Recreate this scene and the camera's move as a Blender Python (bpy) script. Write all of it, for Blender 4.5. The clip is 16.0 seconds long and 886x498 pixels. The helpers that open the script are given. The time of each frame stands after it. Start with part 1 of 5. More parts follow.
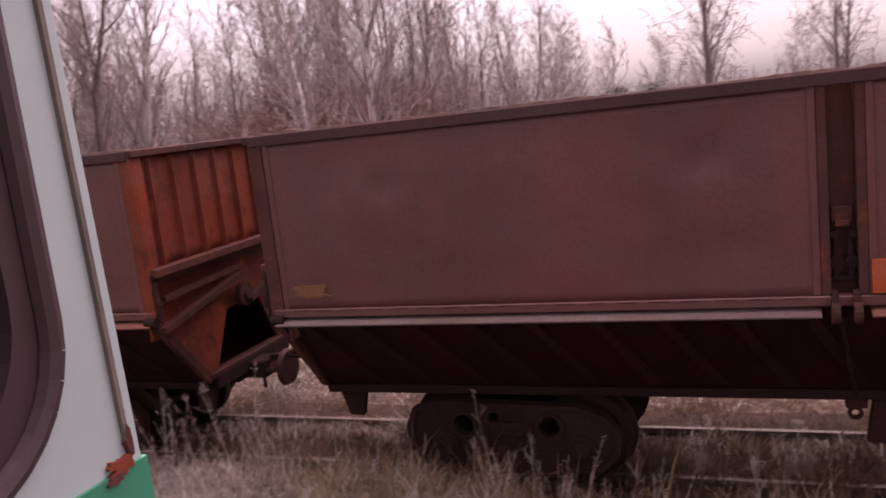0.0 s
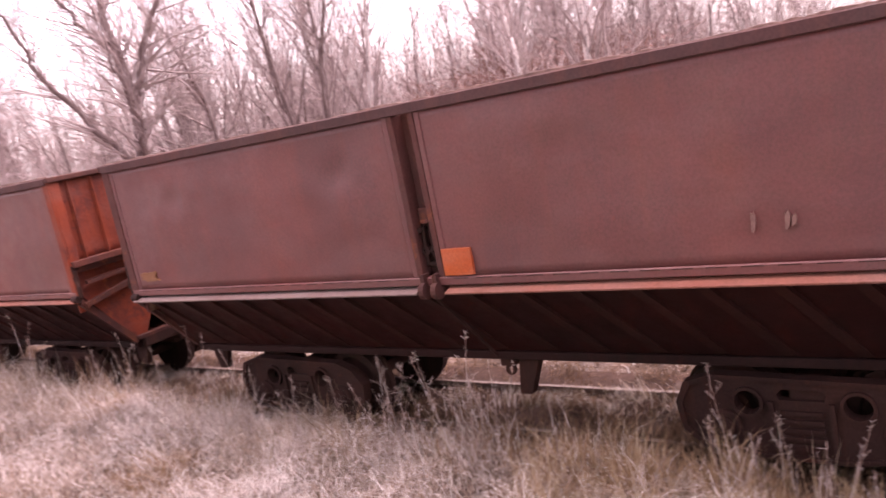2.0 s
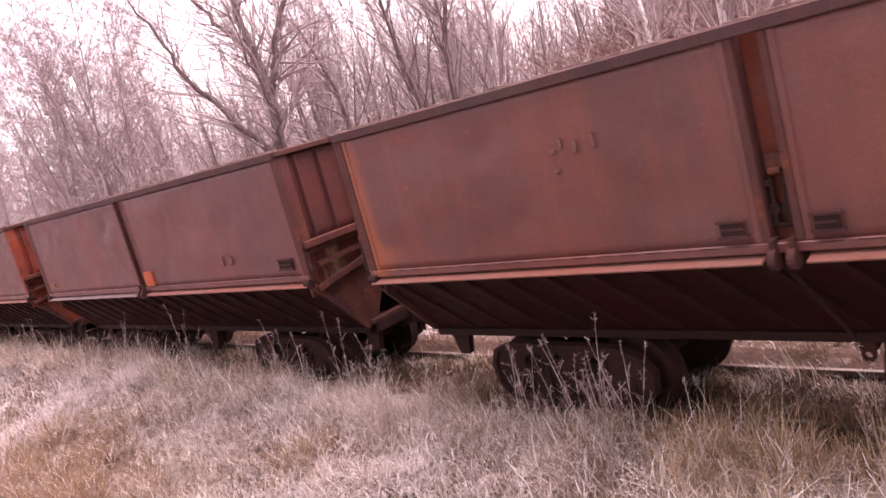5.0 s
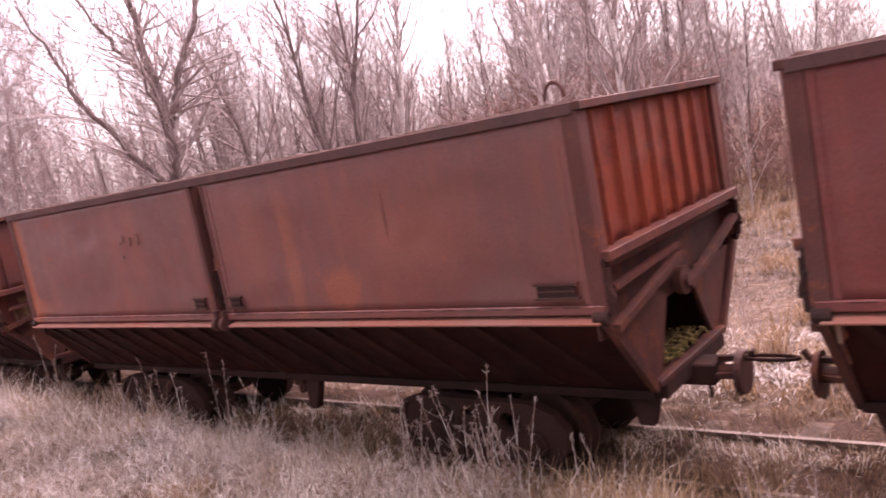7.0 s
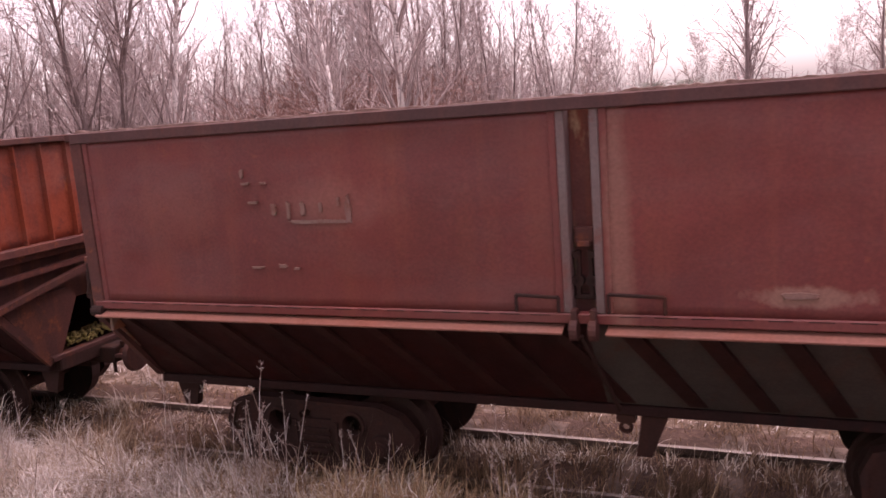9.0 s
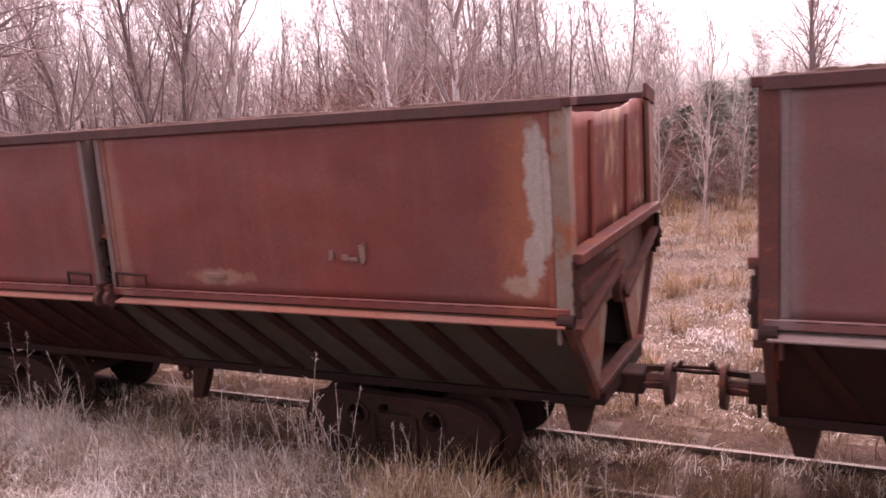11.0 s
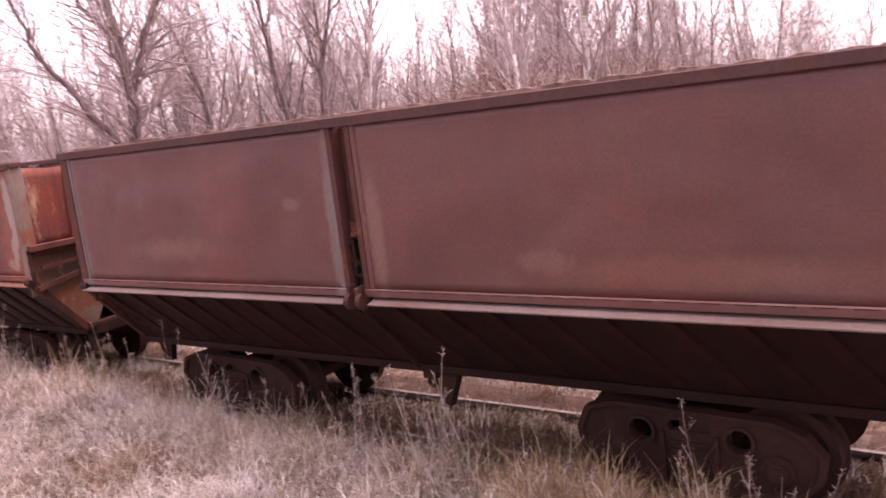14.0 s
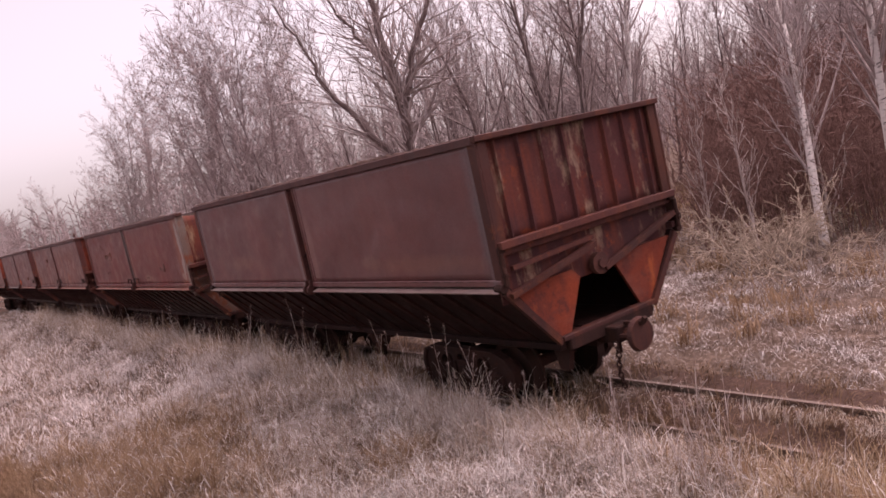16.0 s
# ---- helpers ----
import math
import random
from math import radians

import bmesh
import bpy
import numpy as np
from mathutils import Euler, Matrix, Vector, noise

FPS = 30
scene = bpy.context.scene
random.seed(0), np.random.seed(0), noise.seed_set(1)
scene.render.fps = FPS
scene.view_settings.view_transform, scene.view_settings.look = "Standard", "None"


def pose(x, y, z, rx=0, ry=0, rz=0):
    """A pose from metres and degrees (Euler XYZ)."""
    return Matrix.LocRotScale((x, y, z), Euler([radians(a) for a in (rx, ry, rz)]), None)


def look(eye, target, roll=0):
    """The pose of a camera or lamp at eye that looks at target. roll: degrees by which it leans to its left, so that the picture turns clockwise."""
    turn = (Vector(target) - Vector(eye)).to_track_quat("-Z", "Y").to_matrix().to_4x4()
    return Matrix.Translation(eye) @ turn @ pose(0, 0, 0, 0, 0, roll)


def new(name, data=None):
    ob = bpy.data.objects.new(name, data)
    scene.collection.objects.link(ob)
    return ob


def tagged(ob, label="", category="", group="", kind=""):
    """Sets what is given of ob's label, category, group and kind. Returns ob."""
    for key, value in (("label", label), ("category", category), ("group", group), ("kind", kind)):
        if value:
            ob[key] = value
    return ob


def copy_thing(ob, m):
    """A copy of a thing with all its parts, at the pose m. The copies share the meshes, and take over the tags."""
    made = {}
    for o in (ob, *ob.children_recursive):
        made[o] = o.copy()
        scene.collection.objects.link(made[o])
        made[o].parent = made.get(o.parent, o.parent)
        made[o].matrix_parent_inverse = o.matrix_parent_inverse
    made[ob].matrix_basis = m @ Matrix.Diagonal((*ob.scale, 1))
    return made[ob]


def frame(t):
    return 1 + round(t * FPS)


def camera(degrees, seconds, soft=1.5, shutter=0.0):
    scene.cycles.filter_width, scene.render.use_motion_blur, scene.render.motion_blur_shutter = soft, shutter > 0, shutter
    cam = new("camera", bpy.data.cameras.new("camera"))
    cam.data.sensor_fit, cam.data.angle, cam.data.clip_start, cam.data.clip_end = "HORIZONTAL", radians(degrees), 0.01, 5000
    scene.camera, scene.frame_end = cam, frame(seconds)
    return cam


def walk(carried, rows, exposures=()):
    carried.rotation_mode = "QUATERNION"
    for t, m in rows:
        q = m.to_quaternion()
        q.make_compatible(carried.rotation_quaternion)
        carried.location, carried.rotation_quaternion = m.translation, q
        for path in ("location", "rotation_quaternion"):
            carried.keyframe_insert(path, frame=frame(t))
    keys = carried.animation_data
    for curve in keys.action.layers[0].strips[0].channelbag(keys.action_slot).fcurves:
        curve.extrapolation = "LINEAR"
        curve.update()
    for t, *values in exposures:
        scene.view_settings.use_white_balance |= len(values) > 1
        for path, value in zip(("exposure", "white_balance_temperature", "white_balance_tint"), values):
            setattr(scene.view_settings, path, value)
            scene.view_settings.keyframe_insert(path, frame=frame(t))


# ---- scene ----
ROWS = [
    (0.0, 0.078, -0.346, 2.482, 80.45, 6.46, 19.81),
    (0.5, 0.146, -0.342, 2.508, 79.29, 10.08, 29.26),
    (1.0, 0.065, -0.257, 2.465, 77.95, 6.99, 21.48),
    (1.5, -0.048, -0.137, 2.449, 76.75, 6.46, 22.87),
    (2.0, -0.034, 0.056, 2.411, 79.90, 11.22, 35.31),
    (2.5, -0.003, 0.139, 2.369, 79.74, 15.80, 43.19),
    (3.0, -0.015, 0.113, 2.358, 80.48, 16.54, 45.54),
    (3.5, -0.037, 0.044, 2.370, 80.60, 15.31, 44.80),
    (4.0, -0.037, 0.095, 2.418, 80.26, 15.36, 44.60),
    (4.2, -0.004, 0.113, 2.442, 80.10, 15.21, 44.57),
    (6.3, -0.019, 0.168, 2.446, 80.74, 14.98, 44.54),
    (6.5, -0.037, 0.187, 2.439, 81.12, 14.14, 43.76),
    (7.0, -0.049, 0.189, 2.417, 82.09, 10.83, 37.77),
    (7.5, -0.024, 0.153, 2.411, 83.68, 7.44, 31.42),
    (8.0, -0.027, 0.075, 2.431, 83.28, 5.01, 27.15),
    (8.5, -0.025, 0.029, 2.455, 78.62, 2.97, 20.20),
    (8.7, -0.055, 0.010, 2.474, 79.53, 3.49, 20.82),
    (10.8, -0.027, 0.010, 2.469, 80.00, 3.98, 26.01),
    (11.0, -0.068, -0.007, 2.462, 80.04, 3.94, 25.70),
    (11.5, -0.060, -0.010, 2.457, 80.19, 4.27, 25.75),
    (12.0, -0.057, 0.008, 2.448, 80.66, 4.13, 26.04),
    (12.5, -0.010, 0.067, 2.456, 80.33, 3.97, 26.35),
    (13.0, -0.039, 0.062, 2.450, 79.39, 3.27, 26.82),
    (13.5, -0.082, 0.056, 2.425, 79.91, 3.76, 28.81),
    (14.0, -0.032, 0.102, 2.433, 80.56, 6.83, 35.24),
    (14.5, 0.062, 0.094, 2.406, 82.95, 9.32, 45.82),
    (15.0, 0.117, 0.152, 2.393, 83.93, 11.31, 51.83),
    (15.5, 0.159, 0.169, 2.375, 84.07, 12.65, 53.74),
    (16.0, 0.164, 0.177, 2.368, 83.76, 12.57, 54.33),
]
RUN = [(0.0, 0.000), (0.5, -0.841), (1.0, -1.802), (1.5, -2.792), (2.0, -3.730), (2.5, -4.703), (3.0, -5.668), (3.5, -6.729), (4.0, -7.872), (4.2, -8.281), (6.3, -12.573), (6.5, -12.936), (7.0, -13.765), (7.5, -14.618), (8.0, -15.406), (8.5, -16.149), (8.7, -16.475), (10.8, -20.400), (11.0, -20.800), (11.5, -21.902), (12.0, -22.932), (12.5, -24.003), (13.0, -25.112), (13.5, -26.254), (14.0, -27.418), (14.5, -28.536), (15.0, -29.713), (15.5, -30.837), (16.0, -31.981)]
cam = camera(57.3, 16.0, soft=1.6, shutter=0.2)
walk(cam, [(t, pose(x, y, z, rx, ry, rz)) for t, x, y, z, rx, ry, rz in ROWS],
     exposures=[(t, e + (0.58 if t < 14.5 else 0.47), 7130 if t < 14.5 else 7080, 45 if t < 14.5 else 39) for t, e in ((0.0, 0.65), (0.5, 1.3), (1.5, 1.98), (2.5, 1.9), (4.0, 1.75), (6.5, 1.75), (7.5, 1.35), (8.0, 1.0), (8.5, 1.15), (11.0, 1.5), (14.0, 1.75), (15.0, 1.2), (16.0, 0.8))])

# ---- light ----
world = bpy.data.worlds.new("overcast")
scene.world = world
world.use_nodes = True
wn = world.node_tree.nodes
wl = world.node_tree.links
sky = wn.new("ShaderNodeTexSky")
sky.sky_type = "NISHITA"
sky.sun_disc = False
sky.sun_elevation = radians(66)
sky.sun_rotation = radians(-6)
sky.air_density, sky.dust_density, sky.ozone_density = 1.0, 2.5, 1.0
pale = wn.new("ShaderNodeHueSaturation")
pale.inputs["Saturation"].default_value = 0.22
wl.new(sky.outputs[0], pale.inputs["Color"])
wl.new(pale.outputs[0], wn["Background"].inputs["Color"])
wn["Background"].inputs["Strength"].default_value = 0.085
sun = new("sun", bpy.data.lights.new("sun", "SUN"))
sun.data.energy, sun.data.angle, sun.data.color = 1.95, radians(100), (1.0, 0.95, 0.9)
sun.matrix_world = look((-1.9, 18.2, 41.0), (0, 0, 0))


# ---- materials ----
def nodes_of(name):
    m = bpy.data.materials.new(name)
    m.use_nodes = True
    nt = m.node_tree
    return m, nt, nt.nodes["Principled BSDF"]


def noise_at(nt, scale, detail=4.0, stretch=(1, 1, 1), rough=0.6):
    co = nt.nodes.new("ShaderNodeTexCoord")
    mp = nt.nodes.new("ShaderNodeMapping")
    mp.inputs["Scale"].default_value = stretch
    nz = nt.nodes.new("ShaderNodeTexNoise")
    nz.inputs["Scale"].default_value = scale
    nz.inputs["Detail"].default_value = detail
    nz.inputs["Roughness"].default_value = rough
    nt.links.new(co.outputs["Object"], mp.inputs["Vector"])
    nt.links.new(mp.outputs["Vector"], nz.inputs["Vector"])
    return nz.outputs["Fac"]


def ramp(nt, fac, stops):
    r = nt.nodes.new("ShaderNodeValToRGB")
    e = r.color_ramp.elements
    while len(e) < len(stops):
        e.new(0.5)
    for k, (p, c) in zip(e, stops):
        k.position, k.color = p, (*c, 1) if len(c) == 3 else c
    nt.links.new(fac, r.inputs["Fac"])
    return r.outputs["Color"]


def grey(v):
    return (v, v, v)


def blend(nt, fac, a, b, kind="MIX"):
    m = nt.nodes.new("ShaderNodeMix")
    m.data_type, m.blend_type = "RGBA", kind
    for sock, val in ((m.inputs[0], fac), (m.inputs[6], a), (m.inputs[7], b)):
        if isinstance(val, (int, float)):
            sock.default_value = val
        elif isinstance(val, tuple):
            sock.default_value = (*val, 1)
        else:
            nt.links.new(val, sock)
    return m.outputs[2]


def bumped(nt, bsdf, fac, strength, distance=0.004):
    b = nt.nodes.new("ShaderNodeBump")
    b.inputs["Strength"].default_value = strength
    b.inputs["Distance"].default_value = distance
    nt.links.new(fac, b.inputs["Height"])
    nt.links.new(b.outputs["Normal"], bsdf.inputs["Normal"])


def stain(nt, x, z, w, h, soft, amount):
    """A ragged patch on a side sheet, centred at x, z in the wagon's own space."""
    co = nt.nodes.new("ShaderNodeTexCoord")
    mp = nt.nodes.new("ShaderNodeMapping")
    mp.inputs["Location"].default_value = (-2 * x / w, 0, -2 * z / h)
    mp.inputs["Scale"].default_value = (2 / w, 0, 2 / h)
    nt.links.new(co.outputs["Object"], mp.inputs["Vector"])
    far = nt.nodes.new("ShaderNodeVectorMath")
    far.operation = "LENGTH"
    nt.links.new(mp.outputs["Vector"], far.inputs[0])
    rag = nt.nodes.new("ShaderNodeMath")
    rag.operation = "MULTIPLY_ADD"
    nt.links.new(noise_at(nt, 5.0, 8, (1.3, 1.3, 0.8), 0.7), rag.inputs[0])
    rag.inputs[1].default_value = 2.4
    nt.links.new(far.outputs["Value"], rag.inputs[2])
    return ramp(nt, rag_scaled(nt, rag.outputs[0]), [(0.55 - soft, grey(amount)), (0.55 + soft, grey(0))])


def rag_scaled(nt, value):
    """Brings a distance into the range of a colour ramp."""
    half = nt.nodes.new("ShaderNodeMath")
    half.operation = "MULTIPLY"
    nt.links.new(value, half.inputs[0])
    half.inputs[1].default_value = 0.25
    return half.outputs[0]


def rusty(name, paint, dark, rust, rust_at=0.62, pale_rust=None, metal=0.0, rough=0.52, streak=0.5, gloss=0.3, stains=(), pale_at=0.6):
    """Old painted steel: blotches, runs down the sheet, patches of bare rust, fine pitting."""
    m, nt, b = nodes_of(name)
    big = noise_at(nt, 0.9, 5)
    runs = noise_at(nt, 2.2, 6, (3.5, 3.5, 0.35))
    fine = noise_at(nt, 60, 3)
    mid = noise_at(nt, 5, 8, rough=0.7)
    c = blend(nt, ramp(nt, big, [(0.35, grey(0)), (0.65, grey(1))]), dark, paint)
    c = blend(nt, ramp(nt, runs, [(0.48, grey(0)), (0.75, grey(streak))]), c, rust)
    c = blend(nt, ramp(nt, mid, [(rust_at, grey(0)), (rust_at + 0.1, grey(0.85))]), c, rust)
    if pale_rust:
        c = blend(nt, ramp(nt, noise_at(nt, 3.0, 7, (1.6, 1.6, 0.5), 0.7), [(pale_at, grey(0)), (pale_at + 0.1, grey(0.8))]), c, pale_rust)
    worn = noise_at(nt, 1.6, 7, (0.7, 0.7, 1.6), 0.65)
    c = blend(nt, ramp(nt, worn, [(0.46, grey(0)), (0.72, grey(0.38))]), c, tuple(0.6 * q + 0.4 * max(paint) * 0.8 for q in paint))
    for x, z, w, h, tint, soft, amount in stains:
        c = blend(nt, stain(nt, x, z, w, h, soft, amount), c, tint)
    c = blend(nt, 0.5, c, ramp(nt, fine, [(0.3, grey(0.38)), (0.7, grey(0.66))]), "OVERLAY")
    nt.links.new(c, b.inputs["Base Color"])
    b.inputs["Metallic"].default_value = metal
    b.inputs["Specular IOR Level"].default_value = gloss
    nt.links.new(ramp(nt, mid, [(0.3, grey(rough - 0.12)), (0.7, grey(min(rough + 0.18, 1)))]), b.inputs["Roughness"])
    bumped(nt, b, mid, 0.35, 0.004)
    return m


M_PANEL = {
    "last": rusty("grey_plum_paint", (0.150, 0.048, 0.046), (0.112, 0.040, 0.041), (0.185, 0.054, 0.043), 0.67, streak=0.3, rough=0.43, gloss=0.42, stains=(
        (0.10, 1.9, 0.12, 2.2, (0.16, 0.125, 0.13), 0.14, 0.6), (6.68, 1.9, 0.16, 1.8, (0.11, 0.085, 0.095), 0.14, 0.7), (3.19, 1.75, 0.10, 1.3, (0.20, 0.16, 0.16), 0.10, 0.6),
        (4.75, 1.55, 0.36, 0.12, (0.20, 0.105, 0.088), 0.08, 0.42), (2.79, 1.94, 0.13, 0.09, (0.21, 0.115, 0.10), 0.08, 0.45), (1.4, 1.62, 0.9, 0.16, (0.22, 0.105, 0.085), 0.12, 0.5),
        (3.55, 1.75, 0.12, 0.7, (0.24, 0.13, 0.11), 0.10, 0.5), (5.6, 1.50, 1.6, 0.14, (0.20, 0.085, 0.062), 0.12, 0.45))),
    "plum": rusty("plum_brown_paint", (0.168, 0.052, 0.048), (0.122, 0.044, 0.044), (0.210, 0.056, 0.042), 0.66, streak=0.35, rough=0.43, gloss=0.42),
    "umber": rusty("umber_paint", (0.172, 0.053, 0.046), (0.130, 0.048, 0.045), (0.215, 0.060, 0.040), 0.66, streak=0.4, rough=0.43, gloss=0.42),
    "red": rusty("red_oxide_paint", (0.168, 0.035, 0.030), (0.128, 0.031, 0.030), (0.215, 0.056, 0.034), 0.64, streak=0.4, rough=0.46, gloss=0.3, stains=(
        (6.56, 1.88, 0.34, 1.15, (0.26, 0.085, 0.045), 0.16, 0.7), (6.63, 1.97, 0.17, 0.74, (0.30, 0.255, 0.24), 0.03, 0.82), (6.58, 1.64, 0.12, 0.30, (0.30, 0.24, 0.22), 0.03, 0.8), (6.50, 1.47, 0.22, 0.10, (0.30, 0.20, 0.17), 0.05, 0.7),
        (1.85, 1.97, 0.6, 0.22, (0.24, 0.105, 0.085), 0.16, 0.4), (0.75, 1.95, 0.5, 0.30, (0.21, 0.075, 0.06), 0.16, 0.4), (4.4, 1.46, 0.5, 0.10, (0.26, 0.14, 0.11), 0.06, 0.7), (3.52, 1.7, 0.12, 1.4, (0.26, 0.13, 0.10), 0.10, 0.5))),
    "warm": rusty("warm_brown_paint", (0.172, 0.049, 0.042), (0.128, 0.042, 0.040), (0.28, 0.072, 0.036), 0.63, streak=0.3, rough=0.43, gloss=0.42, stains=(
        (0.12, 1.75, 0.15, 1.5, (0.34, 0.09, 0.035), 0.16, 0.65), (0.2, 1.46, 0.4, 0.16, (0.32, 0.09, 0.04), 0.14, 0.5), (4.75, 1.50, 0.40, 0.30, (0.33, 0.085, 0.035), 0.08, 0.42), (4.3, 1.7, 0.14, 1.0, (0.30, 0.085, 0.04), 0.12, 0.4), (5.5, 1.85, 0.9, 0.5, (0.22, 0.06, 0.04), 0.2, 0.5), (3.9, 1.8, 0.2, 0.9, (0.24, 0.075, 0.05), 0.16, 0.4))),
}
M_TOPRAIL = rusty("grimy_top_rail", (0.098, 0.044, 0.042), (0.066, 0.034, 0.034), (0.135, 0.050, 0.038), 0.62, rough=0.6, gloss=0.15)
M_FRAME = rusty("dark_rusty_frame", (0.090, 0.035, 0.030), (0.050, 0.024, 0.023), (0.17, 0.055, 0.028), 0.58, gloss=0.08)
M_POST = rusty("worn_rusty_post", (0.120, 0.043, 0.037), (0.075, 0.032, 0.030), (0.20, 0.062, 0.034), 0.56, gloss=0.08)
M_ORANGE = rusty("orange_rust", (0.27, 0.056, 0.027), (0.15, 0.036, 0.025), (0.11, 0.034, 0.028), 0.54, (0.38, 0.10, 0.038), streak=0.9, gloss=0.08)
M_ENDLAST = rusty("maroon_end_sheet", (0.105, 0.034, 0.032), (0.062, 0.026, 0.028), (0.21, 0.054, 0.027), 0.58, (0.30, 0.20, 0.145), streak=0.65, gloss=0.08, pale_at=0.545)
M_ENDRED = rusty("streaked_end_sheet", (0.155, 0.043, 0.036), (0.095, 0.036, 0.034), (0.23, 0.062, 0.032), 0.6, (0.38, 0.25, 0.16), streak=0.8, gloss=0.08, pale_at=0.53)
M_ENDDARK = rusty("dark_end_sheet", (0.115, 0.040, 0.036), (0.075, 0.032, 0.032), (0.17, 0.052, 0.036), 0.64, streak=0.5, gloss=0.08)
M_GREYEND = rusty("flaked_grey_sheet", (0.23, 0.18, 0.155), (0.13, 0.052, 0.037), (0.22, 0.062, 0.028), 0.5, (0.35, 0.30, 0.265), streak=0.7)
# Hopper sheets and ribs: shade under the overhanging ledges is mixed into these dark tones.
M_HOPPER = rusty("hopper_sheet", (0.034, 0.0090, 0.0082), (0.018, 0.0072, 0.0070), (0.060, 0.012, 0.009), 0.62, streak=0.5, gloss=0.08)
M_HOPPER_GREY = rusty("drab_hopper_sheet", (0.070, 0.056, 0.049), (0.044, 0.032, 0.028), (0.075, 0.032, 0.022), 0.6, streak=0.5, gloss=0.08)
M_HOPPER_BLACK = rusty("shade_dark_hopper_sheet", (0.034, 0.015, 0.014), (0.020, 0.011, 0.0105), (0.055, 0.015, 0.012), 0.62, streak=0.4, gloss=0.06)
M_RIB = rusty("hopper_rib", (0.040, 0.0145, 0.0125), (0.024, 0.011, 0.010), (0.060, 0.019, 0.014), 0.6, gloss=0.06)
M_LEDGE_GREY = rusty("rubbed_steel_ledge", (0.25, 0.185, 0.175), (0.18, 0.105, 0.095), (0.19, 0.09, 0.06), 0.66, metal=0.2, rough=0.5)
M_LEDGE_RUST = rusty("rusty_ledge", (0.27, 0.088, 0.058), (0.22, 0.10, 0.078), (0.17, 0.045, 0.024), 0.6, rough=0.5)
M_IRON = rusty("dark_iron", (0.046, 0.022, 0.019), (0.026, 0.014, 0.013), (0.085, 0.030, 0.020), 0.6, rough=0.75, gloss=0.08)
M_PATCH = rusty("orange_plate", (0.50, 0.095, 0.022), (0.40, 0.075, 0.022), (0.22, 0.06, 0.03), 0.66)
M_OCHRE = rusty("ochre_plate", (0.25, 0.11, 0.045), (0.19, 0.075, 0.04), (0.18, 0.06, 0.035), 0.6)
M_CHALK = rusty("chalky_paint", (0.200, 0.104, 0.092), (0.20, 0.11, 0.09), (0.17, 0.065, 0.05), 0.55, rough=0.8)
M_GREYRUB = rusty("rubbed_grey", (0.16, 0.12, 0.12), (0.12, 0.065, 0.06), (0.15, 0.05, 0.04), 0.55, rough=0.6)
M_MOSS = rusty("moss", (0.17, 0.13, 0.035), (0.10, 0.075, 0.028), (0.14, 0.09, 0.035), 0.6, rough=0.95)


def earthy(name, stops, scale, bump=0.8, rough=0.95, dist=0.02):
    m, nt, b = nodes_of(name)
    n1 = noise_at(nt, scale, 8, rough=0.7)
    n2 = noise_at(nt, scale * 0.12, 4)
    c = ramp(nt, n1, stops)
    c = blend(nt, 0.45, c, ramp(nt, n2, [(0.35, grey(0.3)), (0.65, grey(0.72))]), "OVERLAY")
    nt.links.new(c, b.inputs["Base Color"])
    b.inputs["Roughness"].default_value = rough
    b.inputs["Specular IOR Level"].default_value = 0.1
    bumped(nt, b, n1, bump, dist)
    return m


M_GROUND = earthy("frosty_turf", [(0.3, (0.045, 0.027, 0.019)), (0.5, (0.10, 0.066, 0.049)), (0.75, (0.27, 0.21, 0.185))], 14)
M_BALLAST = earthy("peaty_ballast", [(0.3, (0.035, 0.020, 0.016)), (0.55, (0.075, 0.043, 0.033)), (0.8, (0.14, 0.095, 0.08))], 22)
M_PEAT = earthy("peat", [(0.3, (0.016, 0.010, 0.008)), (0.7, (0.045, 0.027, 0.021))], 9)
M_CRUST = earthy("caked_peat_dust", [(0.3, (0.045, 0.024, 0.02)), (0.7, (0.11, 0.066, 0.056))], 14)
M_SLEEPER = earthy("weathered_sleeper", [(0.3, (0.06, 0.04, 0.033)), (0.7, (0.17, 0.12, 0.10))], 9)
m_rail, nt_r, b_r = nodes_of("rail_steel")
nt_r.links.new(ramp(nt_r, noise_at(nt_r, 8, 5, (0.2, 1, 1)), [(0.35, (0.085, 0.045, 0.032)), (0.7, (0.19, 0.135, 0.112))]), b_r.inputs["Base Color"])
b_r.inputs["Metallic"].default_value, b_r.inputs["Roughness"].default_value = 0.2, 0.55
M_RAIL = m_rail


def straw(name, stops, patch, brown=(0.21, 0.125, 0.07)):
    """Dead stalks: each blade its own tone, paler in frosted patches."""
    m, nt, b = nodes_of(name)
    g = nt.nodes.new("ShaderNodeNewGeometry")
    c = ramp(nt, g.outputs["Random Per Island"], stops)
    n2 = noise_at(nt, 0.8, 5)
    c = blend(nt, ramp(nt, n2, [(0.48, grey(0)), (0.66, grey(0.45))]), c, patch)
    n3 = noise_at(nt, 0.45, 6, rough=0.65)
    c = blend(nt, ramp(nt, n3, [(0.54, grey(0)), (0.68, grey(0.34))]), c, brown)
    nt.links.new(c, b.inputs["Base Color"])
    b.inputs["Roughness"].default_value = 0.85
    thin = nt.nodes.new("ShaderNodeBsdfTranslucent")
    nt.links.new(c, thin.inputs["Color"])
    both = nt.nodes.new("ShaderNodeMixShader")
    both.inputs[0].default_value = 0.4
    nt.links.new(b.outputs[0], both.inputs[1])
    nt.links.new(thin.outputs[0], both.inputs[2])
    nt.links.new(both.outputs[0], nt.nodes["Material Output"].inputs["Surface"])
    return m


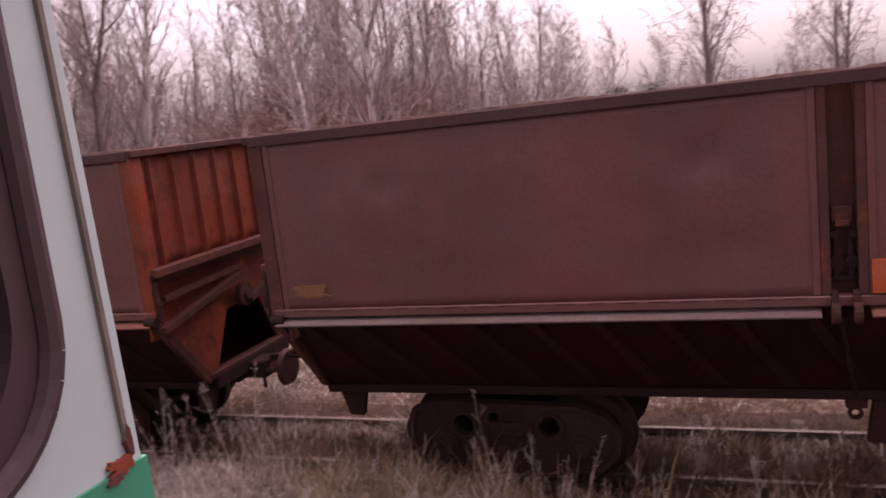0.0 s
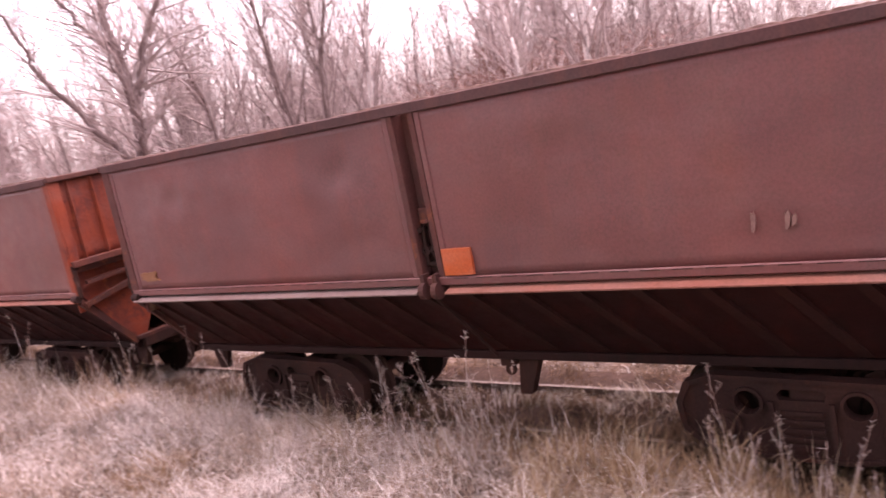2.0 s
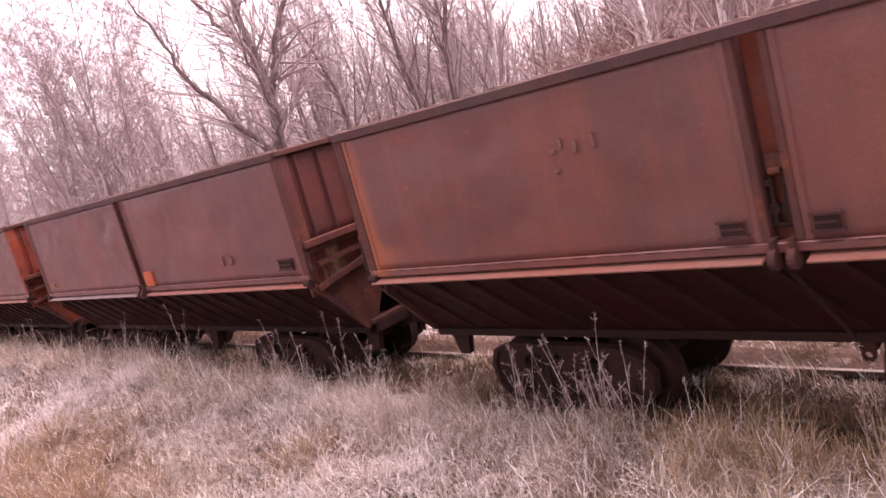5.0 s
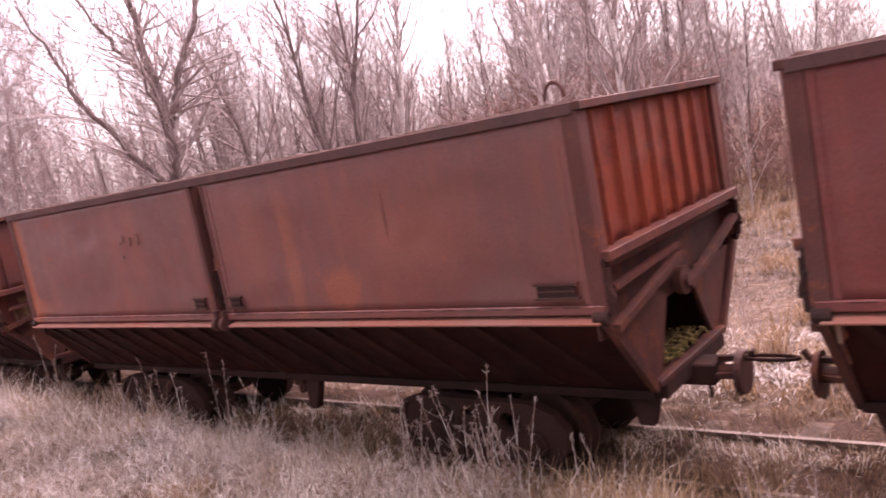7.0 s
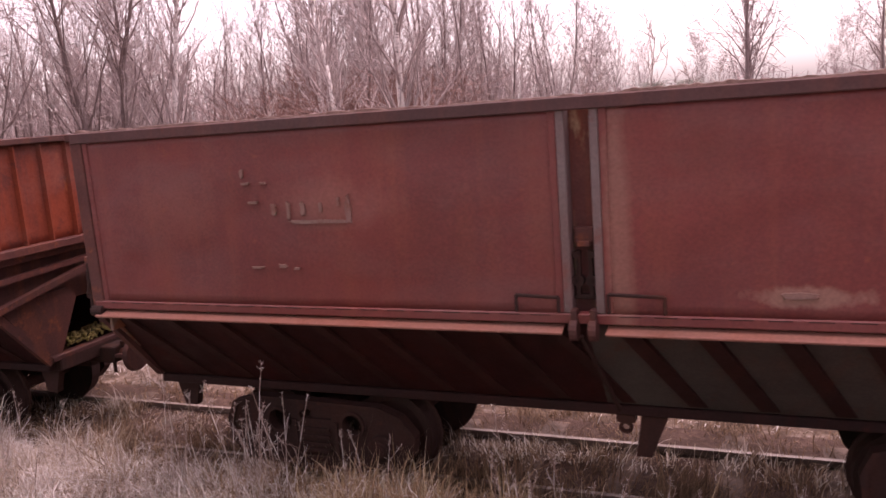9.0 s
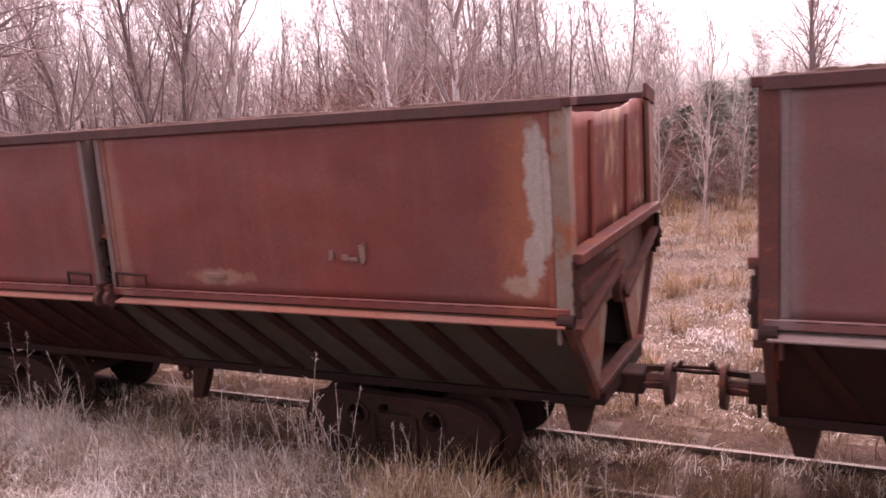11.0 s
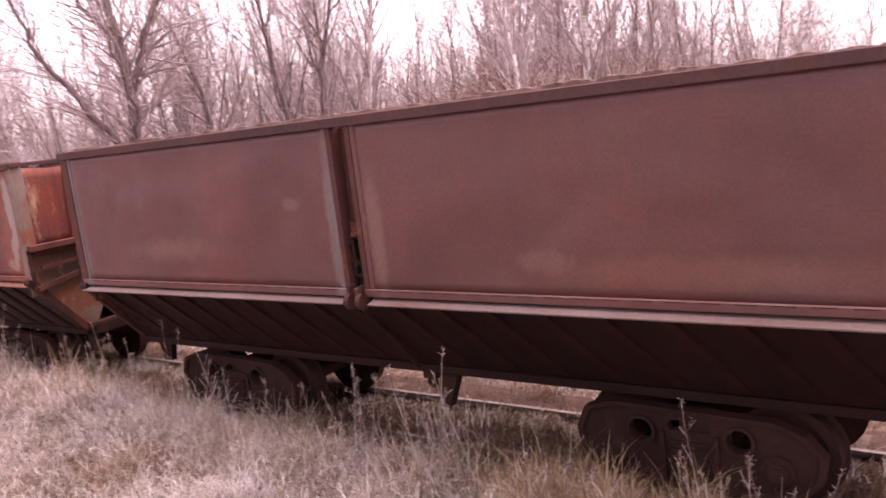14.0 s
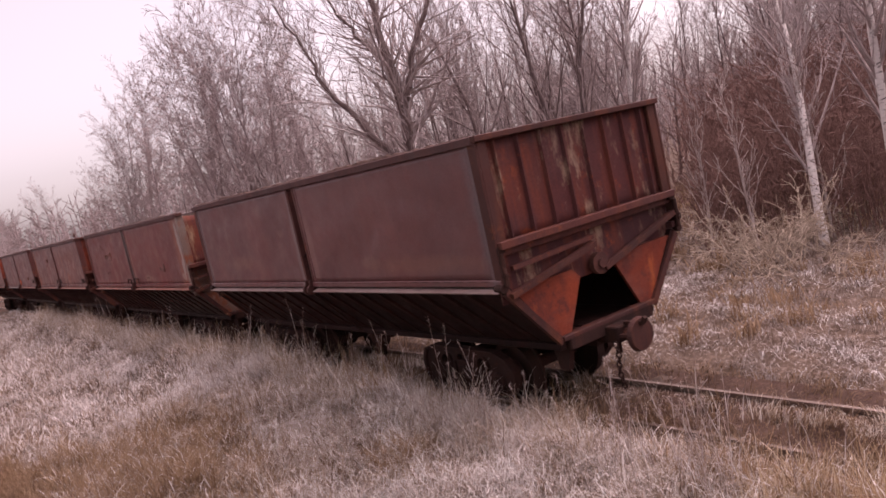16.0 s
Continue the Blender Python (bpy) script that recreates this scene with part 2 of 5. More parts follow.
M_GRASS = straw("frosted_dead_grass", [(0.0, (0.07, 0.042, 0.027)), (0.3, (0.25, 0.165, 0.115)), (0.6, (0.43, 0.345, 0.305)), (1.0, (0.88, 0.83, 0.825))], (0.78, 0.72, 0.715))
M_MEADOW = straw("pale_meadow_grass", [(0.0, (0.085, 0.052, 0.036)), (0.4, (0.18, 0.128, 0.104)), (1.0, (0.38, 0.325, 0.31))], (0.40, 0.345, 0.335), (0.13, 0.075, 0.047))
M_STRAW = straw("brown_dead_grass", [(0.0, (0.11, 0.058, 0.032)), (0.5, (0.25, 0.15, 0.085)), (1.0, (0.44, 0.31, 0.21))], (0.32, 0.21, 0.13), (0.16, 0.085, 0.045))
M_SOILED = straw("peat_soiled_grass", [(0.0, (0.065, 0.034, 0.02)), (0.5, (0.15, 0.086, 0.05)), (1.0, (0.30, 0.195, 0.125))], (0.2, 0.125, 0.08), (0.10, 0.052, 0.03))
M_TALL = straw("pale_standing_grass", [(0.0, (0.20, 0.12, 0.075)), (0.4, (0.45, 0.35, 0.27)), (1.0, (0.82, 0.75, 0.71))], (0.74, 0.67, 0.64), (0.34, 0.22, 0.13))
M_REED = straw("straw_yellow_standing_grass", [(0.0, (0.24, 0.14, 0.07)), (0.5, (0.44, 0.31, 0.19)), (1.0, (0.62, 0.50, 0.38))], (0.5, 0.38, 0.25), (0.34, 0.21, 0.11))
M_WEED = straw("frosted_weed_stalk", [(0.0, (0.22, 0.13, 0.10)), (0.5, (0.46, 0.36, 0.33)), (1.0, (0.74, 0.67, 0.66))], (0.6, 0.52, 0.50))
M_RIME = straw("rime_white_grass", [(0.0, (0.22, 0.16, 0.13)), (0.35, (0.55, 0.48, 0.46)), (1.0, (0.92, 0.89, 0.89))], (0.86, 0.82, 0.82), (0.5, 0.42, 0.38))


def bark(name, base, frost, amount):
    m, nt, b = nodes_of(name)
    n1 = noise_at(nt, 9, 5, (1, 1, 0.4))
    c = ramp(nt, n1, [(0.3, base), (0.72, frost)])
    info = nt.nodes.new("ShaderNodeObjectInfo")
    c = blend(nt, blend(nt, 1.0, info.outputs["Random"], grey(amount), "MULTIPLY"), c, frost)
    nt.links.new(c, b.inputs["Base Color"])
    b.inputs["Roughness"].default_value = 0.9
    b.inputs["Specular IOR Level"].default_value = 0.2
    bumped(nt, b, n1, 0.5, 0.01)
    return m


M_BARK = bark("grey_brown_bark", (0.105, 0.072, 0.068), (0.225, 0.17, 0.165), 0.15)
# Distance haze is painted into the far twigs as a paler tone.
M_HAZE = bark("haze_paled_far_twigs", (0.25, 0.185, 0.18), (0.38, 0.31, 0.31), 0.4)
M_TWIG = bark("hoar_frosted_twigs", (0.23, 0.17, 0.162), (0.43, 0.355, 0.35), 0.45)
M_FROST = bark("white_frosted_twigs", (0.27, 0.20, 0.18), (0.52, 0.44, 0.42), 0.4)
M_ARCH = bark("straw_pale_stems", (0.24, 0.17, 0.12), (0.50, 0.41, 0.34), 0.3)
# Bark of the far trees, paled the same way for haze.
M_HAZEBARK = bark("haze_paled_far_bark", (0.17, 0.125, 0.12), (0.30, 0.24, 0.24), 0.3)
M_BRUSH = bark("red_brown_brush", (0.105, 0.052, 0.044), (0.24, 0.14, 0.12), 0.25)
M_NEEDLE = bark("dark_needles", (0.10, 0.105, 0.080), (0.25, 0.245, 0.225), 0.4)
m_birch, nt_b, b_b = nodes_of("birch_bark")
nt_b.links.new(ramp(nt_b, noise_at(nt_b, 7, 5, (1, 1, 2.2)), [(0.36, (0.10, 0.08, 0.075)), (0.43, (0.62, 0.56, 0.54)), (0.8, (0.78, 0.73, 0.71))]), b_b.inputs["Base Color"])
b_b.inputs["Roughness"].default_value = 0.8
M_BIRCH = m_birch


def coated(name, a, b_, rough, scale=3.0):
    m, nt, b = nodes_of(name)
    n1 = noise_at(nt, scale, 6)
    nt.links.new(ramp(nt, n1, [(0.35, a), (0.7, b_)]), b.inputs["Base Color"])
    b.inputs["Roughness"].default_value = rough
    bumped(nt, b, n1, 0.1, 0.002)
    return m


M_WHITE = coated("chalky_white_paint", (0.37, 0.455, 0.455), (0.46, 0.555, 0.55), 0.45)
M_GREEN = coated("green_paint", (0.02, 0.22, 0.13), (0.035, 0.28, 0.17), 0.4)
M_RUBBER = coated("window_rubber", (0.040, 0.020, 0.026), (0.065, 0.034, 0.040), 0.55)
M_SEAM = coated("grimy_seam", (0.10, 0.085, 0.08), (0.20, 0.17, 0.15), 0.8, 20)
# Unseen cab inside; this near-black stands for the shade behind the window.
M_INSIDE = coated("shade_dark_cab_inside", (0.03, 0.022, 0.024), (0.05, 0.038, 0.04), 0.8)
m_glass, nt_g, b_g = nodes_of("cab_glass")
b_g.inputs["Base Color"].default_value = (0.35, 0.33, 0.35, 1)
b_g.inputs["Transmission Weight"].default_value = 1.0
b_g.inputs["Roughness"].default_value = 0.03
b_g.inputs["IOR"].default_value = 1.2
M_GLASS = m_glass


# ---- mesh helpers ----
def part(name, bm, material, parent, label="", bevel=0.0):
    if bevel:
        bmesh.ops.bevel(bm, geom=bm.edges[:], offset=bevel, segments=1, affect="EDGES", clamp_overlap=True)
    me = bpy.data.meshes.new(name)
    bm.to_mesh(me)
    bm.free()
    me.materials.append(material)
    ob = new(name, me)
    ob.parent = parent
    if label:
        ob["label"] = label
    return ob


def solid(*boxes):
    bm = bmesh.new()
    for b in boxes:
        add_box(bm, *b)
    return bm


def add_box(bm, x0, x1, y0, y1, z0, z1):
    m = Matrix.Translation(((x0 + x1) / 2, (y0 + y1) / 2, (z0 + z1) / 2)) @ Matrix.Diagonal((x1 - x0, y1 - y0, z1 - z0, 1))
    bmesh.ops.create_cube(bm, size=1, matrix=m)


def add_rod(bm, a, b, r0, r1=None, n=10):
    a, b = Vector(a), Vector(b)
    r1 = r0 if r1 is None else r1
    m = Matrix.Translation((a + b) / 2) @ (b - a).to_track_quat("Z", "Y").to_matrix().to_4x4()
    bmesh.ops.create_cone(bm, cap_ends=True, segments=n, radius1=r0, radius2=r1, depth=(b - a).length, matrix=m)


def add_beam(bm, a, b, w, h):
    """A square bar from a to b."""
    a, b = Vector(a), Vector(b)
    m = Matrix.Translation((a + b) / 2) @ (b - a).to_track_quat("Z", "X").to_matrix().to_4x4() @ Matrix.Diagonal((w, h, (b - a).length, 1))
    bmesh.ops.create_cube(bm, size=1, matrix=m)


def add_prism(bm, pts, a, b, axis):
    """A polygon in two coordinates, drawn out along an axis from a to b."""
    def at(p, k):
        return {"x": (k, p[0], p[1]), "y": (p[0], k, p[1]), "z": (p[0], p[1], k)}[axis]
    lo = [bm.verts.new(at(p, a)) for p in pts]
    hi = [bm.verts.new(at(p, b)) for p in pts]
    bm.faces.new(lo)
    bm.faces.new(hi[::-1])
    for i in range(len(pts)):
        j = (i + 1) % len(pts)
        bm.faces.new((lo[j], lo[i], hi[i], hi[j]))
    bmesh.ops.recalc_face_normals(bm, faces=bm.faces[:])


def add_loop(bm, pts, r, n=6):
    """A round bar bent along a closed line of points, as one skin."""
    m = len(pts)
    mid = sum(pts, Vector()) / m
    rings = []
    for k in range(m):
        t = (pts[(k + 1) % m] - pts[k - 1]).normalized()
        q = (pts[k] - mid).normalized()
        w = t.cross(q).normalized()
        rings.append([bm.verts.new(pts[k] + q * (r * math.cos(2 * math.pi * i / n)) + w * (r * math.sin(2 * math.pi * i / n))) for i in range(n)])
    for k in range(m):
        a, b = rings[k], rings[(k + 1) % m]
        for i in range(n):
            bm.faces.new((a[i], a[(i + 1) % n], b[(i + 1) % n], b[i])).smooth = True
    bmesh.ops.recalc_face_normals(bm, faces=bm.faces[:])


def ring_between(bm, centre, r, R, a, b, n=20, axis="x"):
    """A washer, for wheels and discs."""
    for k in range(n):
        t0, t1 = 2 * math.pi * k / n, 2 * math.pi * (k + 1) / n
        pts = [(centre[0] + q * math.cos(t), centre[1] + q * math.sin(t)) for q, t in ((r, t0), (R, t0), (R, t1), (r, t1))]
        add_prism(bm, pts, a, b, axis)


def empty(name, m):
    ob = new(name)
    ob.matrix_world = m
    return ob


# ---- the peat wagons ----
TRACK_Y = 5.12
LONG, HALF, TOP, RIM, LEDGE, LOW = 6.77, 1.07, 2.47, 1.300, 1.262, 0.66
MID = 3.33
FOOT = 0.58


def dented(x0, x1, y, side, z0, z1, seed, thick=0.02):
    """A thin steel sheet with shallow dents. side: -1 faces the coach, 1 faces away."""
    bm = bmesh.new()
    nx, nz = 56, 18
    grid = []
    for i in range(nx + 1):
        col = []
        for j in range(nz + 1):
            u, v = i / nx, j / nz
            x, z = x0 + (x1 - x0) * u, z0 + (z1 - z0) * v
            edge = min(u, 1 - u, v * 0.6, (1 - v) * 0.6) * 8
            k = min(1.0, edge)
            d = noise.noise((x * 1.3 + seed * 7.1, z * 1.9, seed)) * 0.016 + noise.noise((x * 4 + seed, z * 5, 3.3 + seed)) * 0.006
            pit = noise.noise((x * 2.7 + seed * 3.3, z * 3.1, 8.8))
            d -= max(0.0, pit - 0.35) * 0.05
            col.append(bm.verts.new((x, y + side * d * k, z)))
        grid.append(col)
    for i in range(nx):
        for j in range(nz):
            bm.faces.new((grid[i][j], grid[i + 1][j], grid[i + 1][j + 1], grid[i][j + 1]))
    bm.normal_update()
    for f in bm.faces:
        f.smooth = True
    r = bmesh.ops.extrude_face_region(bm, geom=bm.faces[:])
    bmesh.ops.translate(bm, verts=[v for v in r["geom"] if isinstance(v, bmesh.types.BMVert)], vec=(0, -side * thick, 0))
    bmesh.ops.recalc_face_normals(bm, faces=bm.faces[:])
    return bm


def wheel_mesh():
    """Two dished wheels on their axle, turned as one piece, with a flat on each hub."""
    bm = bmesh.new()
    half = [(0.0, 0.055), (0.335, 0.055), (0.340, 0.325), (0.365, 0.325), (0.372, 0.302), (0.465, 0.297), (0.465, 0.240), (0.425, 0.225), (0.418, 0.120), (0.475, 0.105), (0.480, 0.055), (0.55, 0.050), (0.55, 0.0)]
    line = [(-y, r) for y, r in half[:0:-1]] + half
    n = 24
    rings = [[bm.verts.new((r * math.cos(2 * math.pi * k / n), y, r * math.sin(2 * math.pi * k / n) * (0.97 if abs(y) == 0.475 and k in (5, 6, 7) else 1.0))) for k in range(n)] if r else [bm.verts.new((0, y, 0))] for y, r in line]
    for p, q in zip(rings, rings[1:]):
        for k in range(n):
            j = (k + 1) % n
            ring = [p[k % len(p)], p[j % len(p)], q[j % len(q)], q[k % len(q)]]
            bm.faces.new(list(dict.fromkeys(ring)))
    bmesh.ops.recalc_face_normals(bm, faces=bm.faces[:])
    me = bpy.data.meshes.new("wheelset")
    bm.to_mesh(me)
    bm.free()
    me.materials.append(M_IRON)
    return me


WHEEL = wheel_mesh()
BOGIES = (1.37, 5.39)
BASE = 0.46


def frame_profile():
    """Outline of the cast side frame, seen from the side."""
    return [(-0.74, 0.40), (-0.68, 0.53), (-0.50, 0.585), (0.46, 0.56), (0.62, 0.50), (0.72, 0.38), (0.70, 0.24), (0.58, 0.12),
            (0.34, 0.10), (0.24, 0.08), (-0.24, 0.08), (-0.34, 0.10), (-0.60, 0.12), (-0.72, 0.24)]


def make_bogie(parent, x, wheels):
    bogie = part("bogie", solid((-0.10, 0.10, -0.60, 0.60, 0.36, 0.52), (-0.16, 0.16, -0.16, 0.16, 0.50, 0.62)), M_IRON, parent, bevel=0.012)
    bogie.location = (x, 0, 0)
    for s in (-1, 1):
        bm = bmesh.new()
        y = s * 0.60
        prof = frame_profile()
        n = 20
        holes = [[(cx + 0.072 * math.cos(2 * math.pi * k / n), 0.42 + 0.072 * math.sin(2 * math.pi * k / n)) for k in range(n)] for cx in (-0.32, 0.26)]
        slot = [(-0.15, 0.435), (0.09, 0.435), (0.10, 0.47), (0.07, 0.50), (-0.13, 0.50), (-0.16, 0.47)]
        loops = []
        for pts in (prof, *holes, slot):
            vs = [bm.verts.new((p[0], y - s * 0.03, p[1])) for p in pts]
            loops += [bm.edges.new((vs[q], vs[(q + 1) % len(vs)])) for q in range(len(vs))]
        fill = bmesh.ops.triangle_fill(bm, use_beauty=True, use_dissolve=False, edges=loops)
        faces = [f for f in fill["geom"] if isinstance(f, bmesh.types.BMFace)]
        ext = bmesh.ops.extrude_face_region(bm, geom=faces)
        bmesh.ops.translate(bm, verts=[v for v in ext["geom"] if isinstance(v, bmesh.types.BMVert)], vec=(0, s * 0.06, 0))
        bmesh.ops.recalc_face_normals(bm, faces=bm.faces[:])
        ya, yb = sorted((y + s * 0.025, y + s * 0.055))
        for q in range(len(prof)):
            a, b_ = prof[q], prof[(q + 1) % len(prof)]
            add_prism(bm, [a, b_, (b_[0] * 0.95, 0.33 + (b_[1] - 0.33) * 0.9), (a[0] * 0.95, 0.33 + (a[1] - 0.33) * 0.9)], ya, yb, "y")
        for cx in (-0.32, 0.26):
            ring_between(bm, (cx, 0.42), 0.073, 0.092, ya, yb - 0.012 if s > 0 else yb, 16, "y")
        for q in (-0.19, 0.13):
            add_box(bm, q - 0.015, q + 0.015, ya, yb, 0.13, 0.43)
        for q in range(5):
            add_box(bm, -0.14, 0.08, ya, yb - 0.008, 0.15 + 0.052 * q, 0.172 + 0.052 * q)
        part("side_frame", bm, M_IRON, bogie)
        for k in (-1, 1):
            bm = bmesh.new()
            add_rod(bm, (k * BASE, y, 0.27), (k * BASE, y + s * 0.060, 0.27), 0.095, n=16)
            add_rod(bm, (k * BASE, y + s * 0.055, 0.27), (k * BASE, y + s * 0.085, 0.27), 0.062, n=14)
            box = part("axle_box", bm, M_IRON, bogie, bevel=0.008)
            bm = bmesh.new()
            add_rod(bm, (k * BASE, y + s * 0.083, 0.27), (k * BASE, y + s * 0.093, 0.27), 0.040, n=12)
            part("axle_cap", bm, M_IRON, box)
    for k in (-1, 1):
        w = new("wheelset", WHEEL)
        w.parent = bogie
        w.location = (k * BASE, 0, 0.30)
        wheels.append(w)
    return bogie


def end_gear(parent, x, d, linked):
    """Draw beam, centre buffer, hook. d: 1 at the rear end, -1 at the front."""
    def X(a, b):
        return (min(x + d * a, x + d * b), max(x + d * a, x + d * b))
    part("draw_beam", solid((*X(-0.5, 0.16), -0.11, 0.11, 0.54, 0.68), (*X(-0.06, 0.02), -0.52, 0.52, 0.60, 0.72)), M_IRON, parent, bevel=0.01)
    bm = bmesh.new()
    add_rod(bm, (x + d * 0.12, 0, 0.60), (x + d * 0.31, 0, 0.60), 0.05, n=12)
    add_rod(bm, (x + d * 0.29, 0, 0.60), (x + d * 0.33, 0, 0.60), 0.15, 0.135, n=22)
    for s in (-1, 1):
        add_beam(bm, (x + d * 0.12, s * 0.09, 0.60), (x + d * 0.29, s * 0.04, 0.60), 0.03, 0.04)
    part("buffer", bm, M_FRAME, parent, "round rusty centre buffer disc")
    bm = bmesh.new()
    add_beam(bm, (x + d * 0.16, 0.0, 0.69), (x + d * 0.36, 0.0, 0.70), 0.035, 0.045)
    add_beam(bm, (x + d * 0.36, 0, 0.70), (x + d * 0.39, 0, 0.75), 0.03, 0.04)
    add_rod(bm, (x + d * 0.10, -0.05, 0.66), (x + d * 0.10, -0.05, 0.44), 0.014, n=8)
    part("hook", bm, M_IRON, parent)
    if d > 0 and linked:
        bm = bmesh.new()
        n = 16
        add_loop(bm, [Vector((x + 0.49 + 0.17 * math.cos(2 * math.pi * k / n), 0.045 * math.sin(2 * math.pi * k / n), 0.70)) for k in range(n)], 0.013)
        part("coupling_link", bm, M_IRON, parent)
    # safety chain hanging beside the buffer
    for k in range(9 if d > 0 and not linked else 0):
        bm = bmesh.new()
        z, cx, cy = 0.55 - 0.044 * k, x + d * (0.17 + 0.012 * math.sin(k * 0.9)), -0.17
        turn = Matrix.Translation((cx, cy, z)) @ Matrix.Rotation(math.pi / 2 * (k % 2) + 0.4, 4, "Z")
        n = 12
        add_loop(bm, [turn @ Vector((0.020 * math.cos(2 * math.pi * q / n), 0, 0.030 * math.sin(2 * math.pi * q / n))) for q in range(n)], 0.007)
        part("chain_link", bm, M_IRON, parent)


def wavy_sheet(x, d, sag, bulge):
    """The upper end sheet, its top edge sagging and the sheet bulged where the rim is gone."""
    bm = bmesh.new()
    ny, nz = 30, 8
    front = []
    for i in range(ny + 1):
        col = []
        for j in range(nz + 1):
            u, v = i / ny, j / nz
            y = -HALF + 0.02 + (2 * HALF - 0.04) * u
            top = TOP - 0.045 - sag * (math.sin(math.pi * min(1.0, u * 1.25)) ** 0.6) - sag * 0.15 * noise.noise((y * 5, 1.1, 3.0))
            z = 1.62 + (top - 1.62) * v
            k = math.sin(math.pi * u) * v
            col.append(bm.verts.new((x + d * (-0.03 + bulge * k * (0.4 + noise.noise((y * 2.2, z * 1.5, 4.0)))), y, z)))
        front.append(col)
    for i in range(ny):
        for j in range(nz):
            bm.faces.new((front[i][j], front[i + 1][j], front[i + 1][j + 1], front[i][j + 1])).smooth = True
    r = bmesh.ops.extrude_face_region(bm, geom=bm.faces[:])
    bmesh.ops.translate(bm, verts=[v for v in r["geom"] if isinstance(v, bmesh.types.BMVert)], vec=(-d * 0.02, 0, 0))
    bmesh.ops.recalc_face_normals(bm, faces=bm.faces[:])
    return bm


def make_end(parent, x, d, spec):
    """One end of the body. x: its plane, d: outward."""
    def X(a, b):
        return (min(x + d * a, x + d * b), max(x + d * a, x + d * b))
    sheet = spec["end"]
    torn = spec.get("torn", False) and d > 0
    part("end_sheet", wavy_sheet(x, d, 0.055 if torn else 0.0, 0.03 if torn else 0.006), sheet, parent, spec.get("end_label", ""))
    for k in range(0 if torn else 8):
        y = -HALF + 0.20 + k * (2 * HALF - 0.40) / 7
        bm = bmesh.new()
        add_prism(bm, [(X(-0.03, 0)[0 if d > 0 else 1], y - 0.018), (x + d * 0.006, y - 0.006), (x + d * 0.006, y + 0.006), (X(-0.03, 0)[0 if d > 0 else 1], y + 0.018)], 1.64, TOP - 0.06, "z")
        part("rib", bm, sheet, parent)
    if torn:
        bm = bmesh.new()
        add_box(bm, *X(-0.08, 0.05), -HALF - 0.02, -HALF + 0.10, TOP - 0.05, TOP)
        part("end_rim", bm, M_FRAME, parent, "stub of the torn-off rim", bevel=0.006)
        bm = bmesh.new()
        add_beam(bm, (x + d * 0.0, HALF - 0.17, TOP + 0.01), (x + d * 0.02, HALF + 0.03, TOP - 0.05), 0.11, 0.03)
        part("end_rim", bm, M_FRAME, parent, "bent stub of the torn-off rim", bevel=0.006)
        for y in (-0.55, 0.32):
            bm = bmesh.new()
            add_beam(bm, (x - d * 0.018, y, 1.65), (x - d * 0.012, y + 0.02, TOP - 0.14), 0.03, 0.025)
            part("rib", bm, sheet, parent)
    else:
        part("end_rim", solid((*X(-0.08, 0.05), -HALF - 0.02, HALF + 0.02, TOP - 0.05, TOP)), M_FRAME, parent, bevel=0.006)
    # mid bar: angle section
    part("cross_bar", solid((*X(-0.03, 0.07), -HALF + 0.01, HALF - 0.01, 1.59, 1.65), (*X(-0.03, 0.0), -HALF + 0.01, HALF - 0.01, 1.53, 1.59)), M_POST, parent, bevel=0.005)
    part("lower_sheet", solid((*X(-0.09, -0.07), -HALF + 0.02, HALF - 0.02, 1.14, 1.60)), spec.get("low_end", sheet), parent)
    bm = bmesh.new()
    add_beam(bm, (x + d * 0.0, -HALF + 0.12, 1.42), (x + d * 0.0, -0.02, 1.46), 0.04, 0.035)
    part("short_bar", bm, M_POST, parent)
    for s in (-1, 1):
        bm = bmesh.new()
        lo, hi = ((-HALF + 0.04, 1.21), (-0.04, 1.40)) if s < 0 else ((0.03, 1.17), (HALF - 0.04, 1.44))
        add_beam(bm, (x + d * 0.02, lo[0], lo[1]), (x + d * 0.02, hi[0], hi[1]), 0.045, 0.06)
        part("brace", bm, M_FRAME, parent)
        bm = bmesh.new()
        add_prism(bm, [(s * (HALF - 0.02), 1.24), (s * FOOT, 0.72), (s * 0.44, 0.74), (s * 0.22, 1.16), (s * 0.30, 1.24)], *X(-0.06, -0.03), "x")
        part("hopper_end", bm, spec.get("tri", M_FRAME), parent)
        bm = bmesh.new()
        add_beam(bm, (x - d * 0.02, s * (HALF - 0.02), 1.25), (x - d * 0.02, s * FOOT, 0.69), 0.06, 0.05)
        part("edge_angle", bm, M_FRAME, parent)
        # corner post: angle iron with hinge gear at its foot
        part("corner_post", solid((*X(-0.075, 0.02), *sorted((s * (HALF + 0.012), s * (HALF - 0.012))), 1.30, TOP - 0.02),
                                  (*X(-0.02, 0.016), *sorted((s * (HALF - 0.0125), s * (HALF - 0.11))), 1.62, TOP - 0.052)), spec.get("post", M_POST) if d > 0 else M_POST, parent, bevel=0.005)
        bm = bmesh.new()
        yy = s * (HALF + 0.02)
        add_box(bm, *X(0.0, 0.035), *sorted((yy - s * 0.01, yy - s * 0.08)), 1.56, 1.61)
        add_rod(bm, (x + d * 0.035, yy - s * 0.03, 1.30), (x + d * 0.035, yy - s * 0.03, 1.56), 0.022, n=8)
        add_box(bm, *X(-0.01, 0.07), *sorted((yy - s * 0.01, yy - s * 0.04)), 1.37, 1.395)
